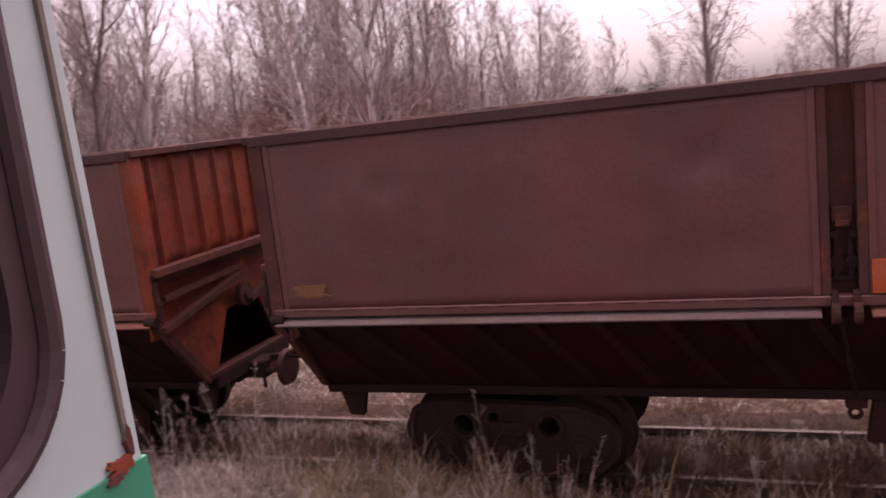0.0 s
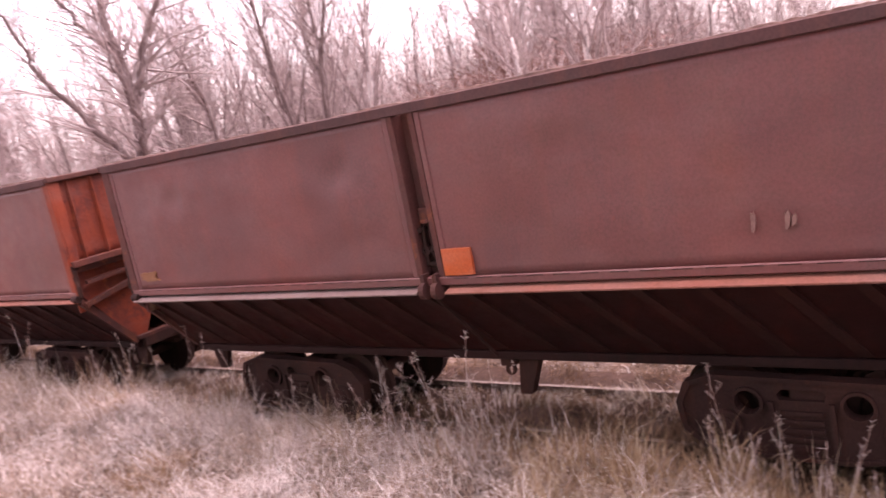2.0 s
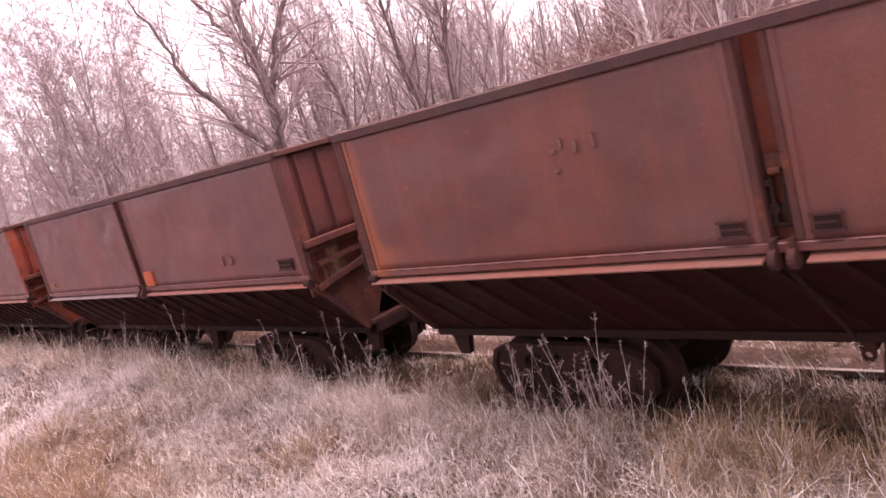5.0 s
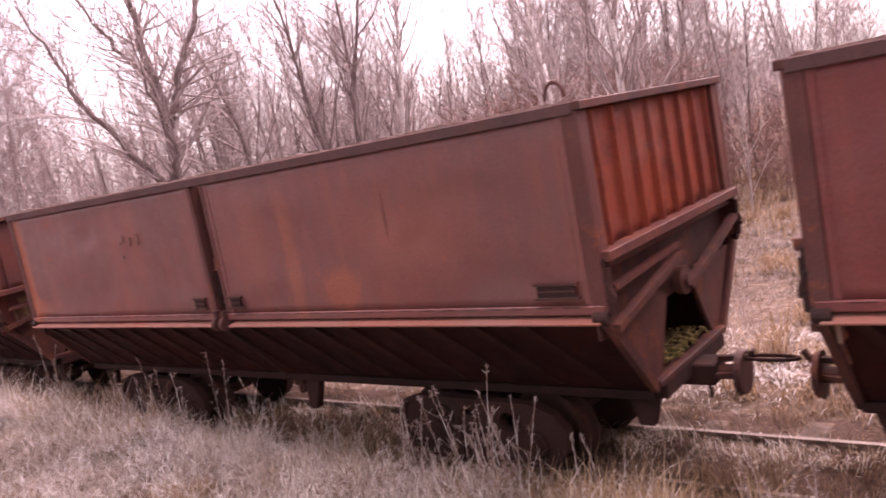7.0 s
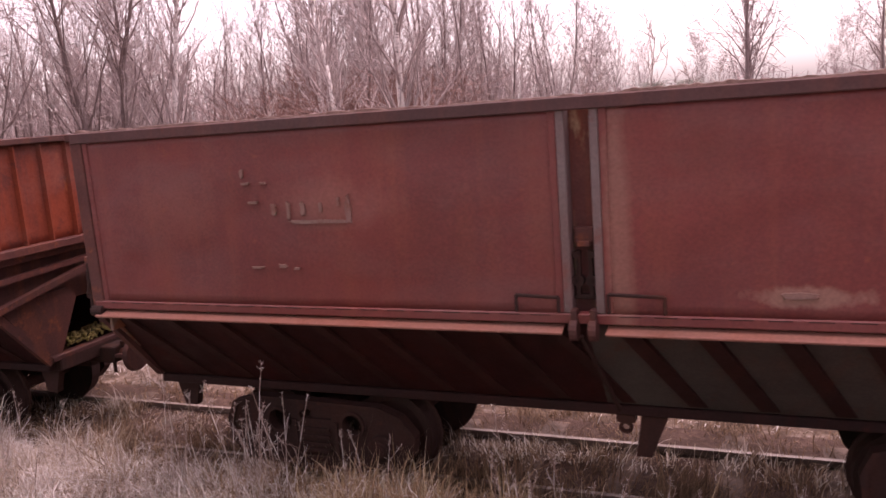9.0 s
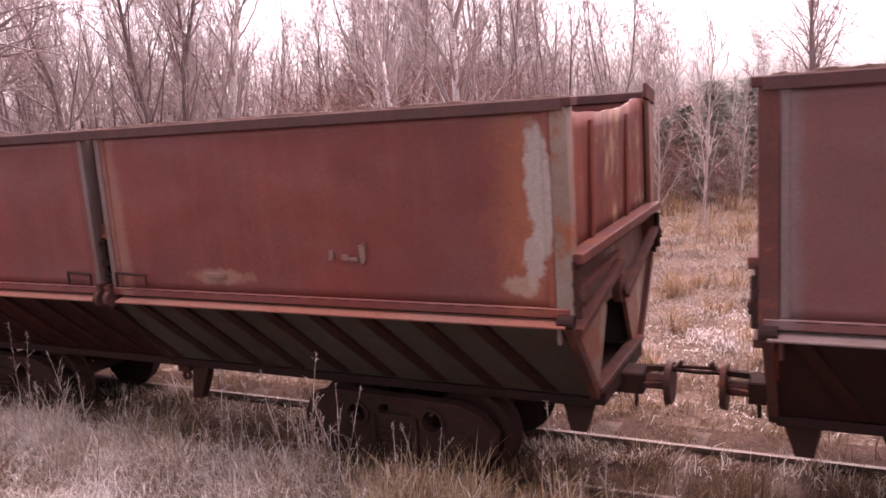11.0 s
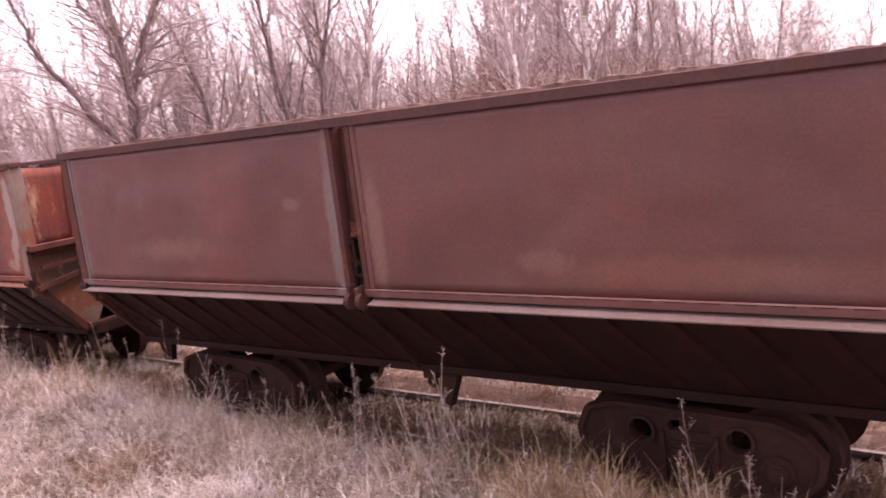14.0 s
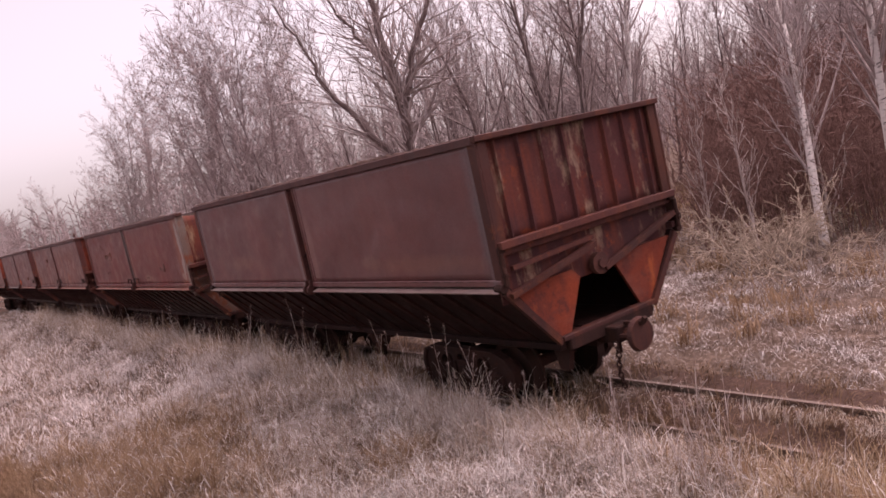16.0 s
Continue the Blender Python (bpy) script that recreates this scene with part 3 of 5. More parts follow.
        add_rod(bm, (x + d * 0.06, yy - s * 0.02, 1.40), (x + d * 0.02, yy - s * 0.02, 1.50), 0.016, n=8)
        part("door_catch", bm, M_IRON, parent)
        bm = bmesh.new()
        add_rod(bm, (x - d * 0.07, s * (HALF + 0.015), 1.285), (x + d * 0.02, s * (HALF + 0.015), 1.285), 0.036, n=12)
        part("hinge_knuckle", bm, M_IRON, parent)
    bm = bmesh.new()
    add_rod(bm, (x - d * 0.03, 0.0, 1.22), (x + d * 0.025, 0.0, 1.22), 0.095, n=20)
    add_rod(bm, (x + d * 0.02, 0.0, 1.22), (x + d * 0.05, 0.0, 1.22), 0.042, n=14)
    part("shaft_plate", bm, M_FRAME, parent)
    part("end_sill", solid((*X(-0.07, 0.02), -FOOT, FOOT, 0.695, 0.738)), M_FRAME, parent, bevel=0.006)
    bm = bmesh.new()
    add_box(bm, *X(-1.0, -0.95), -0.5, 0.5, 0.72, 1.25)
    part("inner_bulkhead", bm, M_IRON, parent)
    for s in (-1, 1):
        bm = bmesh.new()
        add_prism(bm, [(x - d * 0.28, 0.66), (x - d * 0.04, 0.66), (x - d * 0.12, 0.40), (x - d * 0.22, 0.40)], s * 0.45 - 0.03, s * 0.45 + 0.03, "y")
        part("guard_bracket", bm, M_IRON, parent)
    end_gear(parent, x, d, spec.get("linked", True))


def rim_crust(parent, y, seed, amount):
    """Peat dust caked along the top rail, crumbling at its edge."""
    bm = bmesh.new()
    n = 420
    rows = []
    for k in range(n + 1):
        x = 0.03 + (LONG - 0.06) * k / n
        h = amount * (0.010 + 0.012 * noise.noise((x * 2.1, seed, 1.7)) + 0.010 * noise.noise((x * 9.0, seed, 5.1)) + 0.007 * noise.noise((x * 27.0, seed, 2.2)))
        h = max(h, 0.001) if 0 < k < n else 0.0
        rows.append([bm.verts.new(c) for c in ((x, y - 0.018, TOP - 0.002), (x, y - 0.004, TOP + h * 0.8), (x, y + 0.035, TOP + h), (x, y + 0.055, TOP - 0.004))])
    for a, b in zip(rows, rows[1:]):
        for j in range(3):
            bm.faces.new((a[j], b[j], b[j + 1], a[j + 1]))
        bm.faces.new((a[3], b[3], b[0], a[0]))
    bmesh.ops.recalc_face_normals(bm, faces=bm.faces[:])
    tagged(part("peat_crust", bm, M_CRUST, parent, "brown peat dust caked on the rail"), kind="stuff")


def make_side(parent, s, spec, seed):
    """One long side: two sheets between rails, the recessed mid post, ledges and hopper slope."""
    y = s * HALF

    def Y(a, b):
        return tuple(sorted((y + s * a, y + s * b)))
    part("top_rail", solid((0.0, LONG, *Y(-0.05, 0.026), TOP - 0.068, TOP)), M_TOPRAIL, parent, bevel=0.006)
    if s < 0:
        rim_crust(parent, y, seed, spec.get("crust", 1.0))
    part("bottom_rail", solid((0.0, LONG, *Y(-0.05, 0.016), RIM, RIM + 0.055)), spec["panel"], parent, bevel=0.006)
    for a, b, k in ((0.083, MID - 0.113, 0), (MID + 0.113, LONG - 0.083, 1)):
        part("side_panel", dented(a, b, y, s, RIM + 0.05, TOP - 0.05, seed + k), spec["panel2"] if k and "panel2" in spec else spec["panel"], parent)
        # turned edge of the sheet
        part("panel_edge", solid((a - 0.005, a + 0.035, *Y(-0.03, 0.006), RIM + 0.056, TOP - 0.056)), spec["panel"], parent, bevel=0.004)
        part("panel_edge", solid((b - 0.035, b + 0.005, *Y(-0.03, 0.006), RIM + 0.056, TOP - 0.056)), spec["panel"], parent, bevel=0.004)
        bm = bmesh.new()
        n = 18
        for q in range(n):
            x = a + 0.12 + (b - a - 0.24) * q / (n - 1)
            add_box(bm, x - 0.055, x + 0.055, *Y(0.012, 0.0175), RIM + 0.043, RIM + 0.0475)
        tagged(part("weld_bead", bm, M_IRON, parent), kind="stuff")
        ledge = spec["ledge2"] if k and "ledge2" in spec else spec["ledge"]
        bm = bmesh.new()
        xa, xb = (a - 0.06, b) if not k else (a, b + 0.06)
        add_prism(bm, [(y - s * 0.06, RIM - 0.002), (y - s * 0.03, RIM - 0.008), (y + s * 0.064, LEDGE), (y + s * 0.056, LEDGE - 0.014), (y - s * 0.06, LEDGE + 0.02)], xa, xb, "x")
        part("ledge", bm, ledge, parent, bevel=0.003)
    for x in (MID - 0.085, MID + 0.085):
        part("post_flange", solid((x - 0.022, x + 0.022, *Y(-0.10, 0.010), RIM + 0.056, TOP - 0.056)), spec.get("flange", M_POST), parent, bevel=0.004)
    part("post_web", solid((MID - 0.065, MID + 0.065, *Y(-0.11, -0.09), RIM + 0.02, TOP - 0.06)), spec.get("web", M_POST), parent)
    bm = bmesh.new()
    add_box(bm, MID - 0.05, MID + 0.05, *Y(-0.09, -0.05), 1.72, 1.80)
    add_box(bm, MID - 0.035, MID + 0.035, *Y(-0.06, -0.03), 1.70, 1.73)
    part("latch_head", bm, M_POST, parent, bevel=0.004)
    for q in (-1, 1):
        bm = bmesh.new()
        add_beam(bm, (MID + q * 0.035, y - s * 0.05, 1.44), (MID + q * 0.030, y - s * 0.05, 1.68), 0.022, 0.03)
        ring_between(bm, (MID + q * 0.035, 1.52), 0.014, 0.032, y - s * 0.05 - 0.02, y - s * 0.05 + 0.02, 10, "y")
        add_rod(bm, (MID + q * 0.045, y - s * 0.02, 1.66), (MID + q * 0.045, y - s * 0.09, 1.66), 0.018, n=8)
        part("latch_arm", bm, M_IRON, parent)
        bm = bmesh.new()
        add_rod(bm, (MID + q * 0.05 - 0.02, y + s * 0.035, 1.275), (MID + q * 0.05 + 0.02, y + s * 0.035, 1.275), 0.058, n=14)
        add_box(bm, MID + q * 0.05 - 0.015, MID + q * 0.05 + 0.015, *Y(-0.02, 0.05), 1.28, 1.38)
        part("hinge_eye", bm, M_FRAME, parent)
    part("latch_foot", solid((MID - 0.06, MID + 0.06, *Y(-0.09, -0.04), 1.42, 1.445)), M_IRON, parent, bevel=0.004)
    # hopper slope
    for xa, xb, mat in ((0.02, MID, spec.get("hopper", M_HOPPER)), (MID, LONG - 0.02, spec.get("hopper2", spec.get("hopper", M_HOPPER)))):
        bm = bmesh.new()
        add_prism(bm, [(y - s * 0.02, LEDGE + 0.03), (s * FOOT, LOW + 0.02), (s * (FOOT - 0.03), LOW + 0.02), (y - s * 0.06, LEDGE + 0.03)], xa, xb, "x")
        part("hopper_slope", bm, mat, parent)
    for q in range(17):
        x = 0.22 + q * 0.375
        wide = 0.10 if x > MID and "hopper2" in spec else 0.075
        bm = bmesh.new()
        add_prism(bm, [(x - 0.10, 0), (x - 0.10 + wide, 0), (x + 0.20 + wide, 1), (x + 0.20, 1)], 0.0, 0.026, "z")
        top, low = Vector((0, y - s * 0.028, LEDGE + 0.0)), Vector((0, s * (FOOT + 0.004), LOW + 0.05))
        out = Vector((0, s * 0.76, -0.65))
        for v in bm.verts:
            u, h = v.co.y, v.co.z
            v.co = Vector((v.co.x, 0, 0)) + top.lerp(low, u) + out * (h - 0.004)
        bmesh.ops.recalc_face_normals(bm, faces=bm.faces[:])
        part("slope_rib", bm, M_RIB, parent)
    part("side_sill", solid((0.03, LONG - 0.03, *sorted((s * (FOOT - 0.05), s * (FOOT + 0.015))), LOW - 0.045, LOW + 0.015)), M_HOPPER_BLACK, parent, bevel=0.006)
    x = MID + 0.26
    bm = bmesh.new()
    add_prism(bm, [(x - 0.07, LOW - 0.04), (x + 0.09, LOW - 0.04), (x - 0.02, 0.34), (x - 0.11, 0.34)], s * 0.50 - 0.04, s * 0.50 + 0.04, "y")
    part("stop_bracket", bm, M_IRON, parent)
    bm = bmesh.new()
    add_box(bm, MID + 0.04, MID + 0.15, *sorted((s * 0.47, s * 0.55)), LOW - 0.11, LOW - 0.045)
    ring_between(bm, (MID + 0.09, LOW - 0.15), 0.022, 0.042, s * 0.51 - 0.012, s * 0.51 + 0.012, 12, "y")
    part("lifting_eye", bm, M_IRON, parent)
    # pull strap down the slope under the mid post
    bm = bmesh.new()
    add_beam(bm, (MID - 0.02, y + s * 0.0, LEDGE - 0.03), (MID + 0.08, s * (FOOT + 0.05), LOW + 0.0), 0.018, 0.02)
    part("pull_strap", bm, M_IRON, parent)


def pocket(parent, x, z, w, h):
    """A stamped step hole in the sheet: raised lip; a dark plate paints its shade."""
    y = -HALF
    part("step_hole", solid((x - w / 2, x + w / 2, y - 0.028, y - 0.020, z - h / 2, z + h / 2)), M_IRON, parent, "dark plate painting the shade in a stamped step hole")
    part("step_lip", solid((x - w / 2 - 0.02, x + w / 2 + 0.02, y - 0.035, y - 0.010, z + h / 2, z + h / 2 + 0.015),
                           (x - w / 2 - 0.02, x + w / 2 + 0.02, y - 0.035, y - 0.010, z - h / 2 - 0.015, z - h / 2),
                           (x - w / 2, x + w / 2, y - 0.033, y - 0.024, z - 0.005, z + 0.005)), M_FRAME, parent)


def plate(parent, x0, x1, z0, z1, mat, label):
    part("painted_mark", solid((x0, x1, -HALF - 0.018, -HALF + 0.01, z0, z1)), mat, parent, label)


def flake(parent, x, z, w, h, mat, seed, label, name="flaked_paint", lift=0.0):
    """A patch of another coat with a ragged edge."""
    bm = bmesh.new()
    n = 40
    pts = []
    for k in range(n):
        t = 2 * math.pi * k / n
        q = 1 + 0.55 * noise.noise((math.cos(t) * 1.7 + seed, math.sin(t) * 1.7, seed)) + 0.3 * noise.noise((math.cos(t) * 5, math.sin(t) * 5, seed * 3))
        c, d = math.cos(t), math.sin(t)
        pts.append((x + w / 2 * q * math.copysign(abs(c) ** 0.6, c), z + h / 2 * q * math.copysign(abs(d) ** 0.6, d)))
    add_prism(bm, pts, -HALF - 0.017 - lift, -HALF + 0.01, "y")
    return part(name, bm, mat, parent, label)


def step_loop(parent, x0, x1, z0, z1):
    bm = bmesh.new()
    y = -HALF - 0.03
    add_rod(bm, (x0, y, z0), (x0, y, z1), 0.010, n=6)
    add_rod(bm, (x0, y, z1), (x1, y, z1 - 0.01), 0.010, n=6)
    add_rod(bm, (x1, y, z1 - 0.01), (x1, y, z0), 0.010, n=6)
    part("step_loop", bm, M_IRON, parent, "bent rod step")


def peat_heap(x_off, seed, bump=0.0):
    """The load: a rough heap just under and over the rim."""
    bm = bmesh.new()
    nx, ny = 60, 14
    g = []
    for i in range(nx + 1):
        row = []
        for j in range(ny + 1):
            u, v = i / nx, j / ny
            x, y = 0.06 + (LONG - 0.12) * u, (-HALF + 0.13) + (2 * HALF - 0.26) * v
            k = min(1, 9 * min(u, 1 - u), 7 * min(v, 1 - v))
            h = TOP - 0.29 + 0.20 * k - 0.16 * max(0.0, u - 0.8) / 0.2 + 0.11 * k * noise.noise((x * 0.9, y * 0.9, seed)) + 0.05 * noise.noise((x * 5, y * 5, seed)) + 0.022 * noise.noise((x * 16, y * 16, seed))
            h += bump * math.exp(-((x - 4.3) / 0.28) ** 2 - ((y + 0.55) / 0.35) ** 2)
            row.append(bm.verts.new((x, y, h)))
        g.append(row)
    for i in range(nx):
        for j in range(ny):
            bm.faces.new((g[i][j], g[i + 1][j], g[i + 1][j + 1], g[i][j + 1]))
    edge = [e for e in bm.edges if e.is_boundary]
    r = bmesh.ops.extrude_edge_only(bm, edges=edge)
    for v in [q for q in r["geom"] if isinstance(q, bmesh.types.BMVert)]:
        v.co.z = TOP - 0.5
    me = bpy.data.meshes.new("peat_load")
    bm.to_mesh(me)
    bm.free()
    me.materials.append(M_PEAT)
    ob = new("peat_load", me)
    ob.location = (x_off, TRACK_Y, 0)
    return tagged(ob, "dark loose peat heaped level with the rim of a wagon", "peat", "peat loads")


WAGONS, WHEELS = [], []


def make_wagon(x, spec, seed):
    global TOP
    TOP = spec.get("top", 2.47)
    wagon = empty("peat_wagon", pose(x, TRACK_Y, 0))
    wheels = []
    for s in (-1, 1):
        make_side(wagon, s, spec, seed + (5 if s > 0 else 0))
    make_end(wagon, LONG, 1, spec)
    make_end(wagon, 0.0, -1, spec)
    part("floor_plate", solid((0.05, LONG - 0.05, -FOOT, FOOT, LOW - 0.02, LOW + 0.01)), M_IRON, wagon)
    part("centre_beam", solid((0.1, LONG - 0.1, -0.12, 0.12, 0.50, LOW)), M_IRON, wagon, bevel=0.01)
    for b in BOGIES:
        make_bogie(wagon, b, wheels)
    tagged(wagon, spec["label"], "wagon", "wagons of the peat train")
    load = peat_heap(x, seed * 3.7, spec.get("bump", 0.0))
    WAGONS.append((wagon, load, x))
    WHEELS.extend(wheels)
    return wagon


SPEC_A = dict(label="rust-brown steel peat wagon with a bright orange end, rolling", panel=M_PANEL["umber"], end=M_ORANGE, tri=M_ORANGE, low_end=M_ORANGE, ledge=M_LEDGE_RUST, post=M_ORANGE, end_label="bright orange rusted end sheet")
SPEC_B = dict(label="plum-brown steel peat wagon with an orange plate, rolling", panel=M_PANEL["plum"], end=M_ENDDARK, tri=M_FRAME, low_end=M_ENDRED, ledge=M_LEDGE_GREY, ledge2=M_LEDGE_RUST)
SPEC_C = dict(bump=0.13, label="warm brown peat wagon with stamped step holes, rolling", panel=M_PANEL["warm"], end=M_ORANGE, tri=M_FRAME, low_end=M_FRAME, ledge=M_LEDGE_RUST, web=M_ORANGE, end_label="orange rusted end sheet")
SPEC_K = dict(label="red oxide peat wagon with flaking grey paint, rolling", panel=M_PANEL["red"], end=M_ENDRED, tri=M_GREYEND, low_end=M_GREYEND, ledge=M_LEDGE_RUST, flange=M_GREYRUB, web=M_ENDRED, post=M_GREYEND, hopper=M_HOPPER, hopper2=M_HOPPER_GREY, torn=True)
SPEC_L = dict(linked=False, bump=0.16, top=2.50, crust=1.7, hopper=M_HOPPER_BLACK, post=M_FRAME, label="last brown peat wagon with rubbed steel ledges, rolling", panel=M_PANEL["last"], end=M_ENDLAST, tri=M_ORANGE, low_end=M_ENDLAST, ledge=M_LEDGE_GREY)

wagon_a = make_wagon(-10.54, SPEC_A, 1)
wagon_b = make_wagon(-2.805, SPEC_B, 2)
plate(wagon_b, 3.45, 3.67, 1.365, 1.535, M_PATCH, "bright orange painted plate")
flake(wagon_b, 0.30, 1.47, 0.26, 0.07, M_OCHRE, 4, "worn ochre paint")
for q, h in ((5.36, 0.09), (5.52, 0.08), (5.55, 0.05)):
    flake(wagon_b, q, 1.56, 0.022, h, M_CHALK, q, "faded chalk tick", "chalk_mark")
pocket(wagon_b, 6.48, 1.475, 0.20, 0.075)
wagon_c = make_wagon(4.84, SPEC_C, 3)
for q, w in ((3.08, 0.13), (3.56, 0.12), (6.49, 0.25)):
    pocket(wagon_c, q, 1.445, w, 0.07)
bm = bmesh.new()
rm = random.Random(8)
for k in range(420):
    c = (LONG - rm.uniform(0.02, 0.30), rm.uniform(-0.36, 0.34), 0.76 + rm.uniform(0, 0.05))
    bmesh.ops.create_icosphere(bm, subdivisions=1, radius=rm.uniform(0.006, 0.018), matrix=Matrix.Translation(c) @ Matrix.Diagonal((1, 1, 0.8, 1)))
tagged(part("moss", bm, M_MOSS, wagon_c, "yellow-green moss on the end sill"), kind="stuff")
for q, z, w, h in ((2.05, 2.02, 0.05, 0.02), (2.12, 2.06, 0.02, 0.06), (2.22, 2.03, 0.03, 0.07), (2.05, 1.90, 0.04, 0.02), (2.35, 2.04, 0.02, 0.09)):
    flake(wagon_c, q, z, w, h, M_CHALK, q * 5, "faded chalk stroke", "chalk_mark")
part("weld_seam", solid((5.276, 5.284, -HALF - 0.0022, -HALF + 0.002, RIM + 0.06, TOP - 0.06)), M_PANEL["plum"], wagon_c)
wagon_k = make_wagon(12.685, SPEC_K, 4)
for q, z, w, h in ((1.32, 2.10, 0.05, 0.016), (1.44, 2.10, 0.04, 0.014), (1.30, 2.16, 0.02, 0.05), (1.36, 1.985, 0.07, 0.018), (1.50, 1.94, 0.03, 0.06), (1.80, 1.865, 0.42, 0.022),
                   (1.60, 1.93, 0.02, 0.09), (1.70, 1.94, 0.03, 0.08), (1.82, 1.95, 0.02, 0.06), (2.00, 1.94, 0.035, 0.14), (1.94, 1.98, 0.02, 0.05), (1.35, 1.59, 0.08, 0.012), (1.52, 1.60, 0.05, 0.02), (1.62, 1.585, 0.04, 0.012)):
    flake(wagon_k, q, z, w, h, M_CHALK, q * 7 + z, "faded chalk stroke", "chalk_mark")
for q, z, w, h in ((5.28, 1.62, 0.03, 0.06), (5.38, 1.61, 0.05, 0.035), (5.50, 1.64, 0.035, 0.11), (5.44, 1.60, 0.06, 0.02), (4.35, 1.47, 0.16, 0.03)):
    flake(wagon_k, q, z, w, h, M_CHALK, q * 3 + z, "faded chalk mark", "chalk_mark")
step_loop(wagon_k, MID - 0.36, MID - 0.13, 1.365, 1.455)
step_loop(wagon_k, MID + 0.13, MID + 0.41, 1.365, 1.465)
wagon_l = make_wagon(20.41, SPEC_L, 6)
for wg, q in ((wagon_c, 6.66),):
    bm = bmesh.new()
    for k in range(9):
        t0, t1 = math.pi * k / 9, math.pi * (k + 1) / 9
        add_rod(bm, (q + 0.06 * math.cos(t0), -HALF + 0.02, TOP + 0.09 * math.sin(t0)), (q + 0.06 * math.cos(t1), -HALF + 0.02, TOP + 0.09 * math.sin(t1)), 0.012, n=6)
    part("lifting_ring", bm, M_FRAME, wg)


# ---- ground and track ----
def height(x, y):
    bank = 0.16 * math.exp(-((y - 3.75) / 0.75) ** 2)
    swell = 0.06 * noise.noise((x * 0.35, y * 0.45, 0.3)) + 0.03 * noise.noise((x * 1.3, y * 1.3, 4.2))
    bed = math.exp(-((y - TRACK_Y) / 0.9) ** 4)
    far = max(0.0, y - 11) * 0.012
    up = min(1.0, max(0.0, (-3.6 - x) / 4.5))
    ridge = 0.20 * up * up * (3 - 2 * up) * math.exp(-((y - 3.85) / 0.42) ** 2)
    return -0.10 + (bank + swell) * (1 - bed) - 0.03 * bed + far + ridge


def ground_sheet():
    bm = bmesh.new()
    xs = [-3000, -800, -200, -100, -60, -45] + [-36 + 0.5 * i for i in range(96)] + [14, 18, 25, 40, 80, 200, 800, 3000]
    ys = [-3000, -800, -200, -60, -20, -8] + [-4 + 0.4 * i for i in range(60)] + [22, 26, 32, 45, 80, 200, 800, 3000]
    rows = [[bm.verts.new((x, y, height(x, y) if abs(x) < 60 and -9 < y < 46 else -0.1)) for x in xs] for y in ys]
    for j in range(len(ys) - 1):
        for i in range(len(xs) - 1):
            f = bm.faces.new((rows[j][i], rows[j][i + 1], rows[j + 1][i + 1], rows[j + 1][i]))
            f.smooth = True
    ob = part("ground", bm, M_GROUND, None)
    return tagged(ob, "frosty rough meadow of matted dead grass", "ground", kind="structure")


ground_sheet()
bm = bmesh.new()
prof = [(-0.95, -0.16), (-0.85, -0.05), (0.85, -0.05), (1.05, -0.16)]
add_prism(bm, [(TRACK_Y + a, b) for a, b in prof], -70, 30, "x")
tagged(part("trackbed", bm, M_BALLAST, None), "dark peaty bed under the narrow railway", "trackbed", kind="structure")


def make_track():
    track = empty("railway_track", pose(0, TRACK_Y, 0))
    for s in (-1, 1):
        y = s * 0.40
        bm = bmesh.new()
        add_prism(bm, [(y - 0.02, 0.0), (y + 0.02, 0.0), (y + 0.022, -0.022), (y + 0.007, -0.028), (y + 0.007, -0.08), (y + 0.045, -0.092), (y + 0.045, -0.10),
                       (y - 0.045, -0.10), (y - 0.045, -0.092), (y - 0.007, -0.08), (y - 0.007, -0.028), (y - 0.022, -0.022)], -70, 30, "x")
        part("rail", bm, M_RAIL, track)
    bm = solid((-0.09, 0.09, -0.75, 0.75, -0.16, -0.07))
    bmesh.ops.bevel(bm, geom=bm.edges[:], offset=0.01, segments=1, affect="EDGES")
    me = bpy.data.meshes.new("sleeper")
    bm.to_mesh(me)
    bm.free()
    me.materials.append(M_SLEEPER)
    for k in range(60):
        ob = new("sleeper", me)
        ob.parent = track
        ob.location = (-34 + k * 0.66, random.uniform(-0.05, 0.05), random.uniform(-0.010, 0.004) + 0.025)
        ob.rotation_euler = (0, 0, random.uniform(-0.04, 0.04))
    return tagged(track, "narrow-gauge rails on old sleepers in dead grass", "railway track", kind="structure")


make_track()


